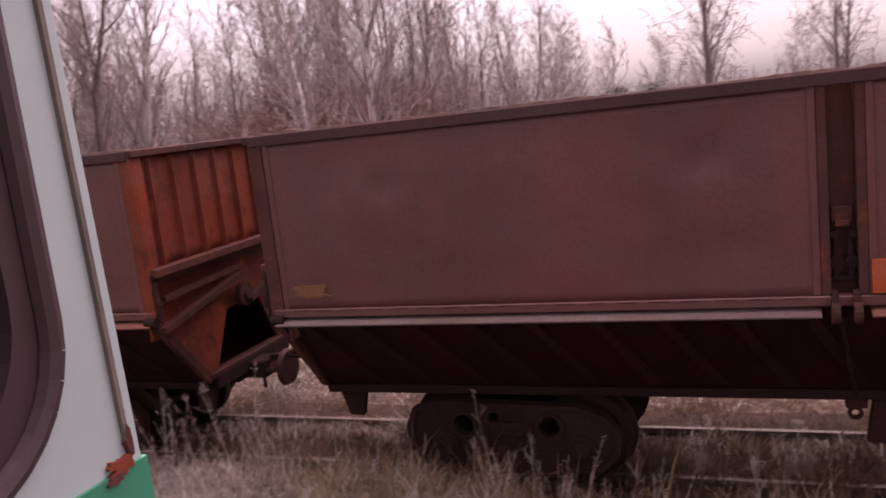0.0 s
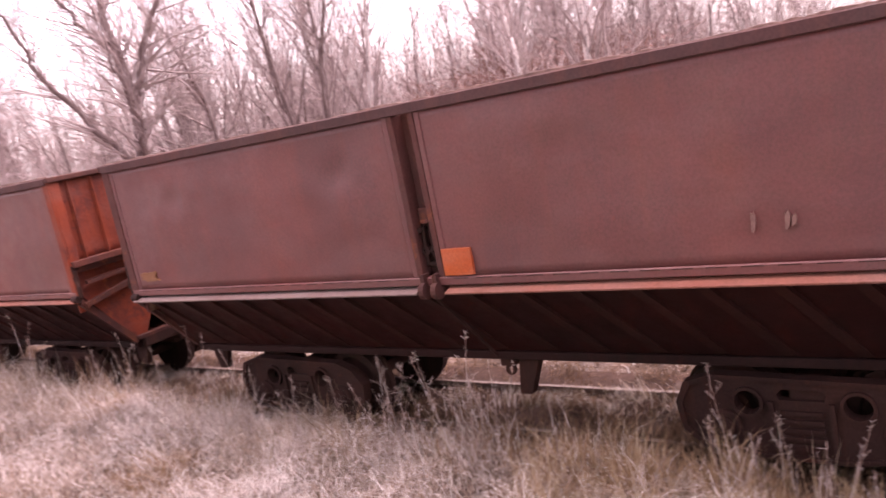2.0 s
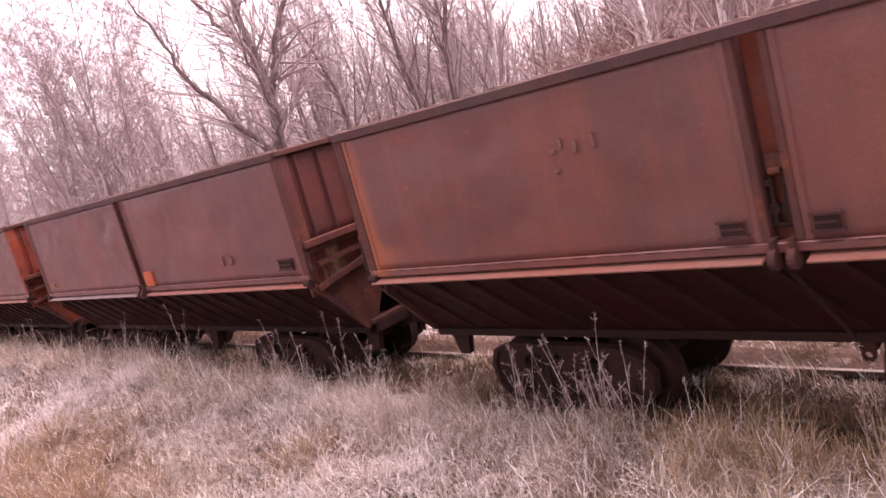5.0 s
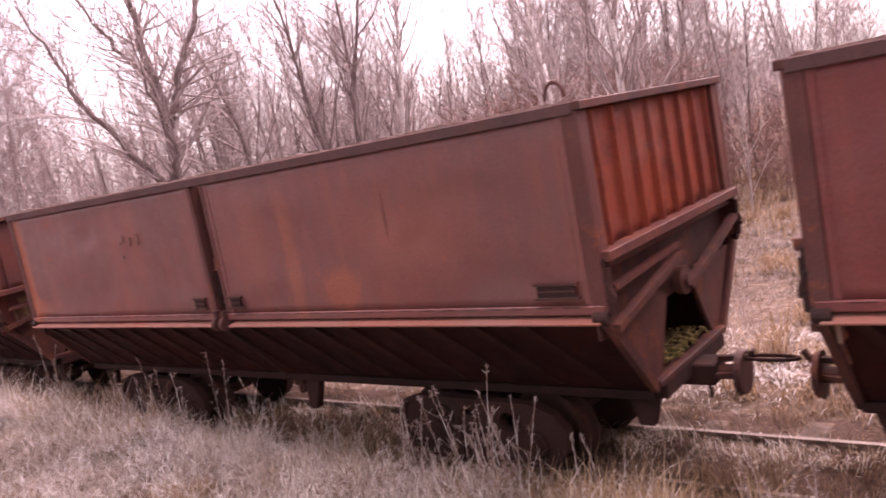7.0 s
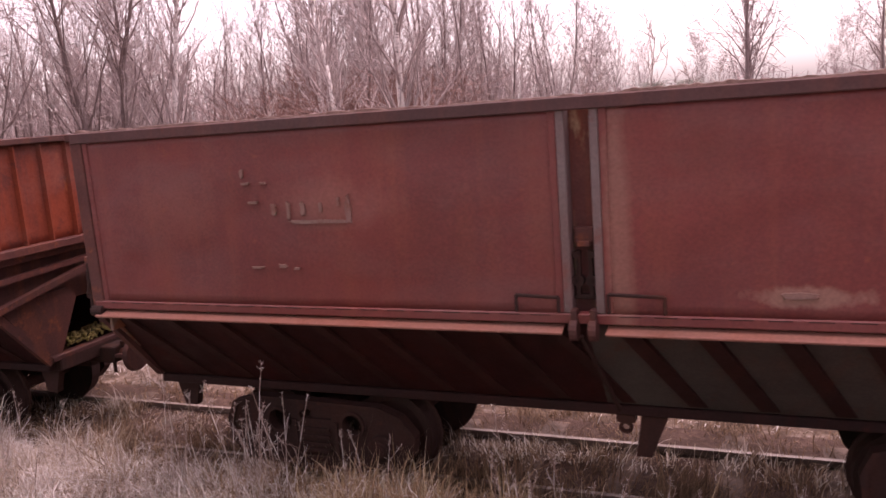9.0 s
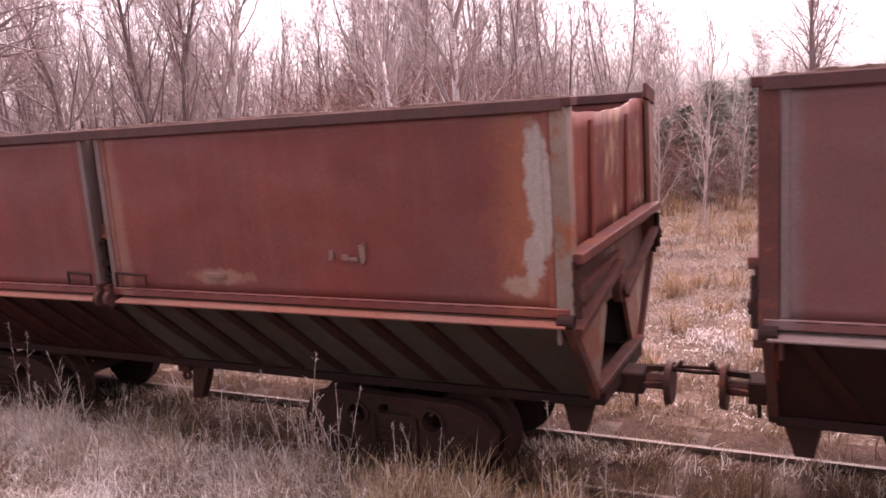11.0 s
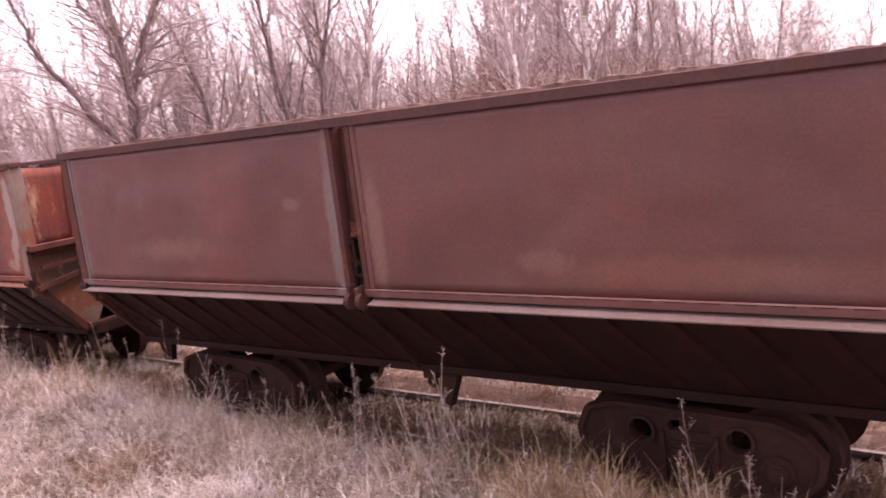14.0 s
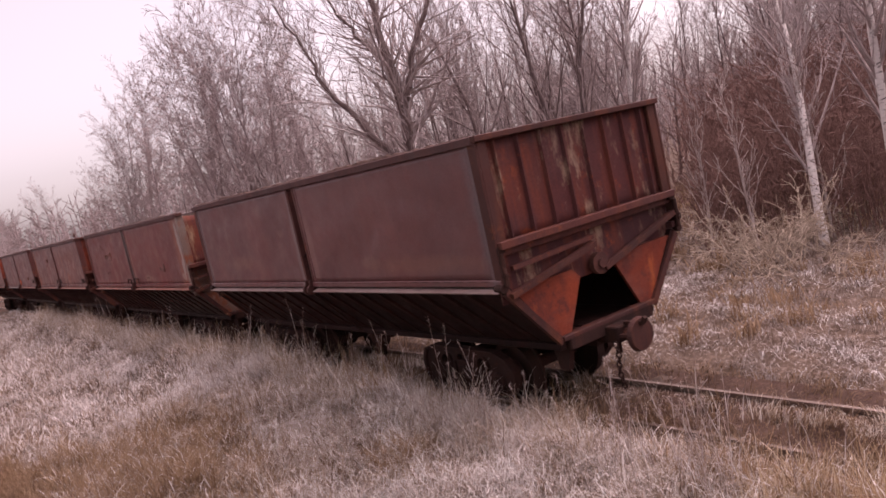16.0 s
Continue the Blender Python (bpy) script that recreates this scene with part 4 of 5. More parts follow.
# ---- grass ----
def blade_field(name, material, spots, label, lean, width, length, comb=0.8, lift=0.0):
    """Many curved blades in one mesh; spots: x, y, tallness."""
    n = len(spots)
    r = np.random.default_rng(len(name) * 77 + n)
    x, y, tall = spots[:, 0], spots[:, 1], spots[:, 2]
    z = np.array([max(height(a, b), -0.055 if abs(b - TRACK_Y) < 0.86 else -9) for a, b in zip(x, y)]) - 0.015
    sway = np.array([noise.noise((a * 0.8, b * 0.8, 9.1)) + 0.5 * noise.noise((a * 2.6, b * 2.6, 5.7)) for a, b in zip(x, y)])
    ang = sway * 5.0 + r.normal(0, comb, n)
    tuft = np.array([noise.noise((a * 2.4, b * 3.2, 2.9)) + 0.5 * noise.noise((a * 6.5, b * 7.5, 7.3)) for a, b in zip(x, y)])
    L = r.uniform(*length, n) * tall * np.clip(0.85 + 0.8 * tuft, 0.35, 1.3)
    z = z + 0.06 * np.clip(tuft, 0, 1)
    ln = np.clip(r.normal(lean[0], lean[1], n), 0.05, 1.4)
    dx, dy = np.cos(ang), np.sin(ang)
    px, py = -dy, dx
    w = r.uniform(*width, n)
    base = np.stack([x, y, z + lift * r.random(n) ** 2], 1)
    side = np.stack([px, py, np.zeros(n)], 1) * w[:, None] * 0.5
    def step(p, lean_now, turn, share):
        ax, ay = np.cos(ang + turn), np.sin(ang + turn)
        q = p + np.stack([ax * np.sin(lean_now), ay * np.sin(lean_now), np.cos(lean_now)], 1) * (L * share)[:, None]
        q[:, 2] = np.maximum(q[:, 2], z + 0.012)
        return q
    twist = r.normal(0, 0.45, n)
    m1 = step(base, ln * 0.55, 0.0, 0.40)
    m2 = step(m1, np.minimum(ln * r.uniform(1.0, 1.5, n), 1.9), twist, 0.34)
    tip = step(m2, np.minimum(ln * r.uniform(1.2, 2.3, n), 2.5), twist * 2, 0.26)
    v = np.stack([base - side, base + side, m1 - side * 0.85, m1 + side * 0.85, m2 - side * 0.6, m2 + side * 0.6, tip], 1).reshape(-1, 3)
    k = np.arange(n)[:, None] * 7
    quads = k + np.array([[0, 1, 3, 2, 2, 3, 5, 4]])
    tris = k + np.array([[4, 5, 6]])
    me = bpy.data.meshes.new(name)
    me.vertices.add(len(v))
    me.vertices.foreach_set("co", v.ravel())
    loops = np.concatenate([quads, tris], 1).ravel()
    me.loops.add(len(loops))
    me.loops.foreach_set("vertex_index", loops)
    me.polygons.add(3 * n)
    st = np.stack([np.arange(n) * 11, np.arange(n) * 11 + 4, np.arange(n) * 11 + 8], 1).ravel()
    me.polygons.foreach_set("loop_start", st)
    me.update(calc_edges=True)
    me.materials.append(material)
    return tagged(new(name, me), label, "grass", kind="stuff")


def scatter(n, x0, x1, y0, y1, seed, clump=0.55, keep=None):
    """Spots in tufts; tallness varies from tuft to tuft."""
    r = np.random.default_rng(seed)
    tufts = max(8, n // 60)
    cx, cy = r.uniform(x0, x1, tufts), r.uniform(y0, y1, tufts)
    ct = r.uniform(0.4, 1.15, tufts)
    own = r.integers(0, tufts, n)
    free = r.random(n) > clump
    x = np.where(free, r.uniform(x0, x1, n), cx[own] + r.normal(0, 0.09, n))
    y = np.where(free, r.uniform(y0, y1, n), cy[own] + r.normal(0, 0.11, n))
    t = np.where(free, r.uniform(0.5, 1.0, n), ct[own])
    s = np.stack([x, y, t], 1)
    s = s[(s[:, 1] > y0 - 0.1) & (s[:, 1] < y1 + 0.1)]
    return s if keep is None else s[keep(s)]


def past_bed(s):
    """Beyond the rails the frosted turf begins later near the crossing end."""
    return s[:, 1] > np.where(s[:, 0] > -2.4, 7.2, 6.0) + 0.2 * np.sin(s[:, 0] * 2.3)


def before_soil(s):
    """Straw stops sooner where the peaty soil lies bare."""
    return s[:, 1] < np.interp(s[:, 0], (-1.2, -0.2), (4.4, 3.9))


def in_hollow(x, y):
    """The unfrosted tawny hollow in the near meadow."""
    return ((x + 8.2) / 2.4) ** 2 + ((y - 1.8) / 1.1) ** 2 < 1


def thin_hollow(s):
    return before_bed(s) & ~(in_hollow(s[:, 0], s[:, 1]) & (np.arange(len(s)) % 5 < 3))


def before_bed(s):
    """Frosted turf stops short of the dark trackbed, sooner near the crossing end."""
    return s[:, 1] < np.where(s[:, 0] > -2.2, 3.75, 4.25) + 0.15 * np.sin(s[:, 0] * 3)


def taller_away(s):
    """Standing grass is taller along the far stretch of track."""
    s = s.copy()
    s[:, 2] *= np.interp(s[:, 0], (-26, -9, -5, -3), (1.25, 1.2, 0.95, 0.75))
    return s


blade_field("meadow_grass", M_GRASS, scatter(150000, -11, 2.5, 1.0, 4.3, 11, keep=thin_hollow), "matted frost-covered dead grass beside the track", (1.2, 0.32), (0.0032, 0.0064), (0.18, 0.46), 2.4, 0.12)
blade_field("meadow_grass", M_GRASS, scatter(60000, -34, -11, 0.2, 4.5, 12), "matted frost-covered dead grass beside the track", (1.15, 0.25), (0.008, 0.016), (0.18, 0.40), 2.0, 0.12)
blade_field("tall_grass", M_TALL, taller_away(scatter(46000, -28, -2.2, 3.6, 4.5, 13, 0.85)), "pale standing dead grass along the rails", (0.8, 0.3), (0.0035, 0.007), (0.18, 0.54), 2.0)
blade_field("tall_grass", M_STRAW, taller_away(scatter(11000, -30, -4.2, 3.75, 4.5, 53, 0.9)), "tawny standing dead grass along the rails", (0.75, 0.3), (0.004, 0.008), (0.25, 0.60), 2.0)
blade_field("tall_grass", M_REED, scatter(9000, -2.6, 3.0, 3.45, 4.35, 23, 0.94, keep=before_soil), "standing straw-yellow dead grass along the rails", (0.32, 0.22), (0.003, 0.006), (0.20, 0.52), 2.0)
blade_field("bed_grass", M_SOILED, scatter(30000, -26, 4.0, 4.4, 5.42, 14, 0.85), "thin brown dead grass between the rails", (0.95, 0.3), (0.005, 0.010), (0.07, 0.22))
blade_field("bed_grass", M_SOILED, scatter(11000, -9, 4.0, 4.35, 4.95, 29, 0.9), "brown dead grass growing over the near rail", (0.6, 0.3), (0.004, 0.008), (0.14, 0.32))
blade_field("bed_grass", M_SOILED, scatter(16000, -30, 4.0, 5.62, 6.2, 19, 0.7), "thin brown dead grass beside the far rail", (0.95, 0.3), (0.005, 0.010), (0.07, 0.2))
blade_field("far_grass", M_MEADOW, scatter(100000, -22, 7, 6.0, 14, 15, keep=past_bed), "pale frosted grass of the far meadow", (1.2, 0.25), (0.006, 0.012), (0.10, 0.26), 2.4)
blade_field("meadow_tussock", M_STRAW, scatter(12000, -16, 5, 6.4, 12.5, 18, 1.0), "brown tussocks of dead grass in the far meadow", (0.7, 0.3), (0.008, 0.016), (0.2, 0.5), 2.0)


def patch(n, cx, cy, rx, ry, seed):
    r = np.random.default_rng(seed)
    s = np.stack([r.normal(cx, rx, n), r.normal(cy, ry, n), r.uniform(0.5, 1.1, n)], 1)
    return s[s[:, 1] < 4.3]


rf = np.random.default_rng(77)
mats = [(rf.uniform(-12, 1.0), rf.uniform(1.6, 3.7), rf.uniform(0.10, 0.30)) for _ in range(55)]
mats += [(rf.uniform(-15, -4), rf.uniform(2.9, 3.9), rf.uniform(0.12, 0.34)) for _ in range(60)]
mats = [m for m in mats if not in_hollow(m[0], m[1])]
blade_field("frost_mat", M_RIME, np.concatenate([np.stack([rf.normal(x, r, 420), rf.normal(y, r * 0.6, 420), rf.uniform(0.6, 1.1, 420)], 1) for x, y, r in mats]),
            "flattened grass thick with white hoar frost", (1.3, 0.2), (0.003, 0.006), (0.10, 0.26), 3.0, 0.16)
far_mats = [(rf.uniform(-9, 1.5), rf.uniform(6.4, 9.5), rf.uniform(0.2, 0.6)) for _ in range(46)]
blade_field("frost_mat", M_RIME, np.concatenate([np.stack([rf.normal(x, r, 420), rf.normal(y, r * 0.5, 420), rf.uniform(0.6, 1.1, 420)], 1) for x, y, r in far_mats]),
            "low turf white with hoar frost past the rails", (1.3, 0.2), (0.004, 0.008), (0.06, 0.16), 3.0, 0.05)
blade_field("bed_grass", M_SOILED, scatter(9000, -2.6, 5.0, 6.1, 7.4, 37, 0.8), "low brown dead grass on peaty soil past the rails", (1.0, 0.3), (0.005, 0.010), (0.08, 0.22))
blade_field("bed_grass", M_TALL, scatter(9000, -14, 4.0, 5.15, 5.46, 31, 0.8), "pale dead grass half hiding the far rail", (0.7, 0.3), (0.004, 0.008), (0.10, 0.22))
blade_field("brown_grass_patch", M_STRAW, np.concatenate([patch(9000, -9.4, 2.7, 0.8, 0.40, 41), patch(14000, -7.6, 1.9, 0.9, 0.45, 42), patch(11000, -9.2, 1.1, 0.9, 0.4, 43), patch(2500, -2.9, 4.0, 0.5, 0.15, 45), patch(2500, -1.9, 3.95, 0.4, 0.18, 46), patch(1800, -5.4, 3.2, 0.25, 0.15, 44)]),
            "tawny unfrosted patch of taller dead grass", (0.85, 0.3), (0.004, 0.008), (0.22, 0.48), 2.2)
blade_field("wood_edge_grass", M_STRAW, scatter(30000, -40, 10, 12.6, 20, 16), "tall brown dead grass at the wood's edge", (0.75, 0.25), (0.010, 0.022), (0.25, 0.55))


# ---- branching plants ----
class Sticks:
    """Collects tapering sticks as one mesh; a stick that starts where the last one ended grows on from it. n = 2 gives a flat twig."""

    def __init__(self):
        self.v, self.f = [], []
        self.end, self.ring, self.n, self.q = None, 0, 0, None

    def add(self, a, b, r0, r1, n=3):
        d = b - a
        if d.length < 1e-5:
            return
        t = d.normalized()
        on = self.end is not None and self.n == n and n > 2 and (self.end - a).length < 1e-6
        q = d.orthogonal().normalized()
        if on:
            w = self.q - t * self.q.dot(t)
            q = w.normalized() if w.length > 1e-3 else q
        p = t.cross(q)

        def ring(c, r):
            k = len(self.v)
            for i in range(n):
                g = 2 * math.pi * i / n
                self.v.append(c + q * (r * math.cos(g)) + p * (r * math.sin(g)))
            return k
        k = self.ring if on else ring(a, r0)
        m = ring(b, r1)
        for i in range(n if n > 2 else 1):
            j = (i + 1) % n
            self.f.append((k + i, k + j, m + j, m + i))
        self.end, self.ring, self.n, self.q = b.copy(), m, n, q

    def mesh(self, name, material):
        me = bpy.data.meshes.new(name)
        me.from_pydata([tuple(p) for p in self.v], [], self.f)
        me.materials.append(material)
        for p in me.polygons:
            p.use_smooth = True
        return me


def aside(rnd, d, spread):
    w = Vector((rnd.gauss(0, 1), rnd.gauss(0, 1), rnd.gauss(0, 1)))
    w = (w - d * w.dot(d)).normalized()
    return (d * math.cos(spread) + w * math.sin(spread)).normalized()


def grow(rnd, wood, twigs, a, d, length, r, level, cfg):
    """One limb in bent steps, with side branches; fine levels go to twigs."""
    steps = max(3, int(length / cfg["step"])) if level == 0 else (4 if level == 1 else (2 if level == 2 else 1))
    p, direction = a.copy(), d.copy()
    into = wood if level <= cfg["wood_levels"] else twigs
    for i in range(steps):
        u0, u1 = i / steps, (i + 1) / steps
        bend = cfg["bend"][min(level, len(cfg["bend"]) - 1)]
        direction = (direction + Vector((rnd.gauss(0, bend), rnd.gauss(0, bend), rnd.gauss(0, bend) + cfg["up"][min(level, len(cfg["up"]) - 1)]))).normalized()
        q = p + direction * (length / steps)
        into.add(p, q, max(r * (1 - 0.85 * u0), cfg["min_r"]), max(r * (1 - 0.85 * u1), cfg["min_r"]), 7 if level == 0 else (4 if level == 1 else (3 if level == 2 else 2)))
        if level < cfg["levels"] and u1 >= cfg["clear"][min(level, len(cfg["clear"]) - 1)]:
            count = cfg["sides"][min(level, len(cfg["sides"]) - 1)]
            k = int(count) + (rnd.random() < count - int(count))
            for _ in range(k):
                s = rnd.uniform(*cfg["spread"])
                share = rnd.uniform(*cfg["share"]) * (1 - 0.55 * u1 if level == 0 else 1)
                grow(rnd, wood, twigs, p.lerp(q, rnd.random()), aside(rnd, direction, s), length * share, r * (1 - 0.8 * u1) * 0.5, level + 1, cfg)
        p = q


BIRCH_CFG = dict(step=0.55, wood_levels=0, bend=(0.035, 0.12, 0.2), up=(0.03, 0.08, 0.02), min_r=0.0068, levels=3, clear=(0.22, 0.12, 0.2),
                 sides=(2.5, 1.8, 1.5), spread=(0.30, 0.65), share=(0.22, 0.42))
ALDER_CFG = dict(step=0.7, wood_levels=1, bend=(0.06, 0.12, 0.2), up=(0.05, 0.08, 0.03), min_r=0.0050, levels=3, clear=(0.25, 0.15, 0.2),
                 sides=(1.7, 1.8, 1.6), spread=(0.4, 0.9), share=(0.30, 0.50))
OPEN_CFG = dict(step=0.9, wood_levels=1, bend=(0.16, 0.15, 0.2), up=(0.06, 0.10, 0.05), min_r=0.0044, levels=4, clear=(0.12, 0.15, 0.2, 0.2),
                sides=(1.35, 1.5, 1.5, 1.6), spread=(0.4, 0.8), share=(0.42, 0.66))
WEEP_CFG = dict(BIRCH_CFG, up=(0.02, -0.03, -0.30), sides=(1.9, 2.0, 1.7), share=(0.26, 0.44), min_r=0.008)


def tree_parts(seed, tall, cfg, stems=1, radius=0.09, lean=0.05, splay=0.25):
    rnd = random.Random(seed)
    wood, twigs = Sticks(), Sticks()
    for k in range(stems):
        a = k * 2.4 + rnd.random()
        d = Vector((math.cos(a) * splay * (stems > 1) + rnd.gauss(0, lean), math.sin(a) * splay * (stems > 1) + rnd.gauss(0, lean), 1)).normalized()
        grow(rnd, wood, twigs, Vector((0.08 * k, 0, -0.15)), d, tall * rnd.uniform(0.85, 1.0), radius * rnd.uniform(0.75, 1.0), 0, cfg)
    return wood, twigs


def make_tree(name, label, category, m, seed, tall, cfg, bark_mat, twig_mat, group, **kw):
    wood, twigs = tree_parts(seed, tall, cfg, **kw)
    tree = empty(name, m)
    t = new("trunk", wood.mesh("trunk", bark_mat))
    c = new("crown", twigs.mesh("crown", twig_mat))
    t.parent = c.parent = tree
    return tagged(tree, label, category, group)


def spot(az, dist, turn=0.0, size=1.0):
    """A place on the ground by bearing from the coach door and distance."""
    x, y = dist * math.sin(radians(az)), dist * math.cos(radians(az))
    return Matrix.LocRotScale((x, y, height(x, y) - 0.05), Euler((0, 0, turn)), (size, size, size))


def make_forked(m):
    """The old open-grown tree: upright trunk, one long low limb and a strong fork."""
    rnd = random.Random(72)
    wood, twigs = Sticks(), Sticks()
    side = Vector((math.cos(radians(55.6)), math.sin(radians(55.6)), 0))
    back = Vector((-side.y, side.x, 0))
    for r0, r1, pts in ((0.15, 0.03, ((0, 0, -0.2), (0.0, 0, 1.6), (0.0, 0, 2.75), (0.05, 0.1, 3.86), (-0.06, 0.1, 4.76), (-0.08, 0.0, 5.63), (-0.30, -0.1, 6.7), (-0.42, 0, 7.9))),
                        (0.075, 0.014, ((0.0, 0, 2.2), (-0.42, 0.1, 2.95), (-0.95, 0.15, 3.75), (-1.37, 0.1, 4.4), (-1.57, 0, 5.2), (-1.95, 0, 6.1))),
                        (0.09, 0.016, ((0.03, 0.1, 3.5), (0.22, 0, 4.0), (0.47, -0.1, 4.6), (0.93, -0.15, 5.5), (1.15, -0.1, 6.5), (1.5, 0, 7.4))),
                        (0.05, 0.012, ((-0.05, 0.1, 4.6), (-0.55, 0.2, 5.2), (-0.85, 0.3, 5.9), (-1.3, 0.3, 6.8))),
                        (0.045, 0.012, ((0.0, 0, 3.0), (0.55, 0.5, 3.5), (1.0, 0.9, 4.1), (1.35, 1.1, 4.9))),
                        (0.045, 0.012, ((0.0, 0, 2.6), (0.1, -0.6, 3.3), (-0.1, -1.2, 4.2), (-0.2, -1.5, 5.2)))):
        line = [side * u + back * v + Vector((0, 0, w)) for u, v, w in pts]
        n = 4 * (len(line) - 1)
        prev = line[0]
        for k in range(1, n + 1):
            i, f = divmod(k - 1, 4)
            q = line[i].lerp(line[i + 1], (f + 1) / 4) + Vector((rnd.gauss(0, 0.03), rnd.gauss(0, 0.03), 0))
            d = (q - prev).normalized()
            wood.add(prev, q, r0 + (r1 - r0) * (k - 1) / n, r0 + (r1 - r0) * k / n, 7)
            if q.z > 2.6:
                for _ in range(3):
                    grow(rnd, wood, twigs, prev.lerp(q, rnd.random()), aside(rnd, d, rnd.uniform(0.4, 0.9)), rnd.uniform(0.6, 1.7), 0.4 * (r0 + (r1 - r0) * k / n), 2, OPEN_CFG)
            prev = q
    tree = empty("alder_tree", m)
    t, c = new("trunk", wood.mesh("trunk", M_BARK)), new("crown", twigs.mesh("crown", M_TWIG))
    t.parent = c.parent = tree
    return tagged(tree, "old bare grey tree with a long low limb", "tree", "trees of the wood")


GREY_LABEL = "slim bare birch with dark stem and frosted twigs"
birches = [make_tree("birch_tree", GREY_LABEL, "tree", spot(-34 + 5.5 * k, 24 + k, k, 0.55), 40 + k, 11.0, BIRCH_CFG, M_BARK, M_TWIG, "trees of the wood", radius=0.085) for k in range(3)]
whites = [make_tree("birch_tree", "bare birch with white black-flecked bark", "tree", spot(-24.75, 13.0, 1.0, 0.54), 61, 12.5, BIRCH_CFG, M_BIRCH, M_TWIG, "white birches", radius=0.20),
          make_tree("birch_tree", "leaning bare birch with white black-flecked bark", "tree", spot(-29.6, 13.3, 0, 0.66) @ pose(0, 0, 0, 0, -12, 0), 62, 10.5, BIRCH_CFG, M_BIRCH, M_TWIG, "white birches", radius=0.13)]
alders = [make_tree("alder_tree", "bare grey tree with several upright stems", "tree", spot(-44.8, 17, 0, 0.78), 71, 10.0, ALDER_CFG, M_BARK, M_TWIG, "trees of the wood", stems=4, radius=0.095),
          make_forked(spot(-55.6, 16, 0, 1)),
          make_tree("alder_tree", "bare grey tree with crooked twigs", "tree", spot(-51.0, 17, 0, 0.76), 73, 9.5, OPEN_CFG, M_BARK, M_TWIG, "trees of the wood", stems=1, radius=0.11)]
weeper = make_tree("birch_tree", "bare weeping birch with hanging frosted twigs, coloured paler for haze", "tree", spot(-1.8, 30, 0, 0.95), 81, 10.5, WEEP_CFG, M_HAZEBARK, M_HAZE, "trees of the wood", stems=2, radius=0.11, splay=0.12)
copy_thing(weeper, spot(6.5, 34, 2.0, 1)).scale = [0.8] * 3

# the wood: each slim tree reaches up to the skyline for its bearing
SKYLINE = [(-86, 2.6), (-79.5, 3.2), (-77, 5.2), (-74.5, 8.4), (-72, 9.4), (-68, 12.2), (-64, 10.4), (-60.5, 6.0), (-57, 9.0), (-50, 9.5), (-44, 9.0), (-38, 7.6), (-34.5, 6.2), (-31, 9.5), (-25, 11.5),
           (-17, 8.6), (-14, 6.5), (-12, 4.4), (-10, 3.2), (-6, 1.8), (-3.5, 3.0), (6, 3.2), (14, 5.0), (40, 5.5)]


def skyline(az):
    xs, ys = zip(*SKYLINE)
    return float(np.interp(az, xs, ys))


FAR_CFG = dict(BIRCH_CFG, sides=(2.0, 2.0, 2.0), share=(0.26, 0.46), spread=(0.36, 0.78), up=(0.03, 0.08, -0.04), min_r=0.0075, clear=(0.16, 0.12, 0.2), bend=(0.03, 0.12, 0.22))
far_birches = [make_tree("birch_tree", "distant slim birch coloured paler for haze", "tree", spot(-70 + 4 * k, 44, k, 1.0), 140 + k, 11.0, FAR_CFG, M_HAZEBARK, M_HAZE, "trees of the wood", radius=0.065) for k in range(2)]
rt = random.Random(5)
pool = [(b, 10.6) for b in birches] + [(alders[2], 10.5), (alders[0], 9.8)]
for az0, az1, count, near, far in ((-85, -77, 16, 60, 95), (-77, -73, 7, 46, 62), (-74, -61, 19, 40, 54), (-62, -57, 4, 24, 36), (-54, -47, 8, 20, 34),
                                   (-50, -36, 18, 18, 32), (-37, -13, 27, 18, 34), (-31, -14, 14, 20, 30), (-13, -3, 12, 32, 46), (-4, 9, 5, 34, 50), (9, 26, 8, 26, 40)):
    for k in range(count):
        az, d = rt.uniform(az0, az1), rt.uniform(near, far)
        # Past 33 m the copies take the haze-paled birches.
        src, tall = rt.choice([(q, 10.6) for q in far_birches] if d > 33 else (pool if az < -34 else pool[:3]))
        want = (d * math.tan(radians(skyline(az))) + 2.45) * rt.uniform(0.85, 1.22)
        copy_thing(src, spot(az, d, rt.uniform(0, 6.28), 1)).scale = [want / tall] * 3
for az, dist, size in ((-30.3, 19, 0.55), (-27.0, 23, 0.6), (-41.2, 17, 0.6), (-10.8, 24, 0.34), (-21.5, 26, 0.55)):
    copy_thing(whites[0], spot(az, dist, az, 1)).scale = [size] * 3

# frosted saplings and arching bushes at the wood's edge
SAP_CFG = dict(BIRCH_CFG, step=0.4, sides=(2.2, 1.6, 0.8), clear=(0.12, 0.1, 0.2), levels=2, share=(0.25, 0.42), wood_levels=0)
sap = make_tree("birch_sapling", "young bare birch white with hoar frost", "tree", spot(-8.6, 15.8, 0, 1), 91, 4.2, SAP_CFG, M_FROST, M_FROST, "frosted saplings", radius=0.035)
for az, dist, size in ((-11.5, 16.4, 0.8), (-6.2, 17.5, 0.8), (-33.5, 13.2, 0.75), (-29, 13.8, 0.85), (-36.5, 13.5, 0.7), (-13, 18, 0.9), (-40, 13.5, 0.6), (-3, 19, 0.8), (-24, 15, 0.8), (-18, 16.5, 0.8)):
    copy_thing(sap, spot(az, dist, az, 1)).scale = [size] * 3
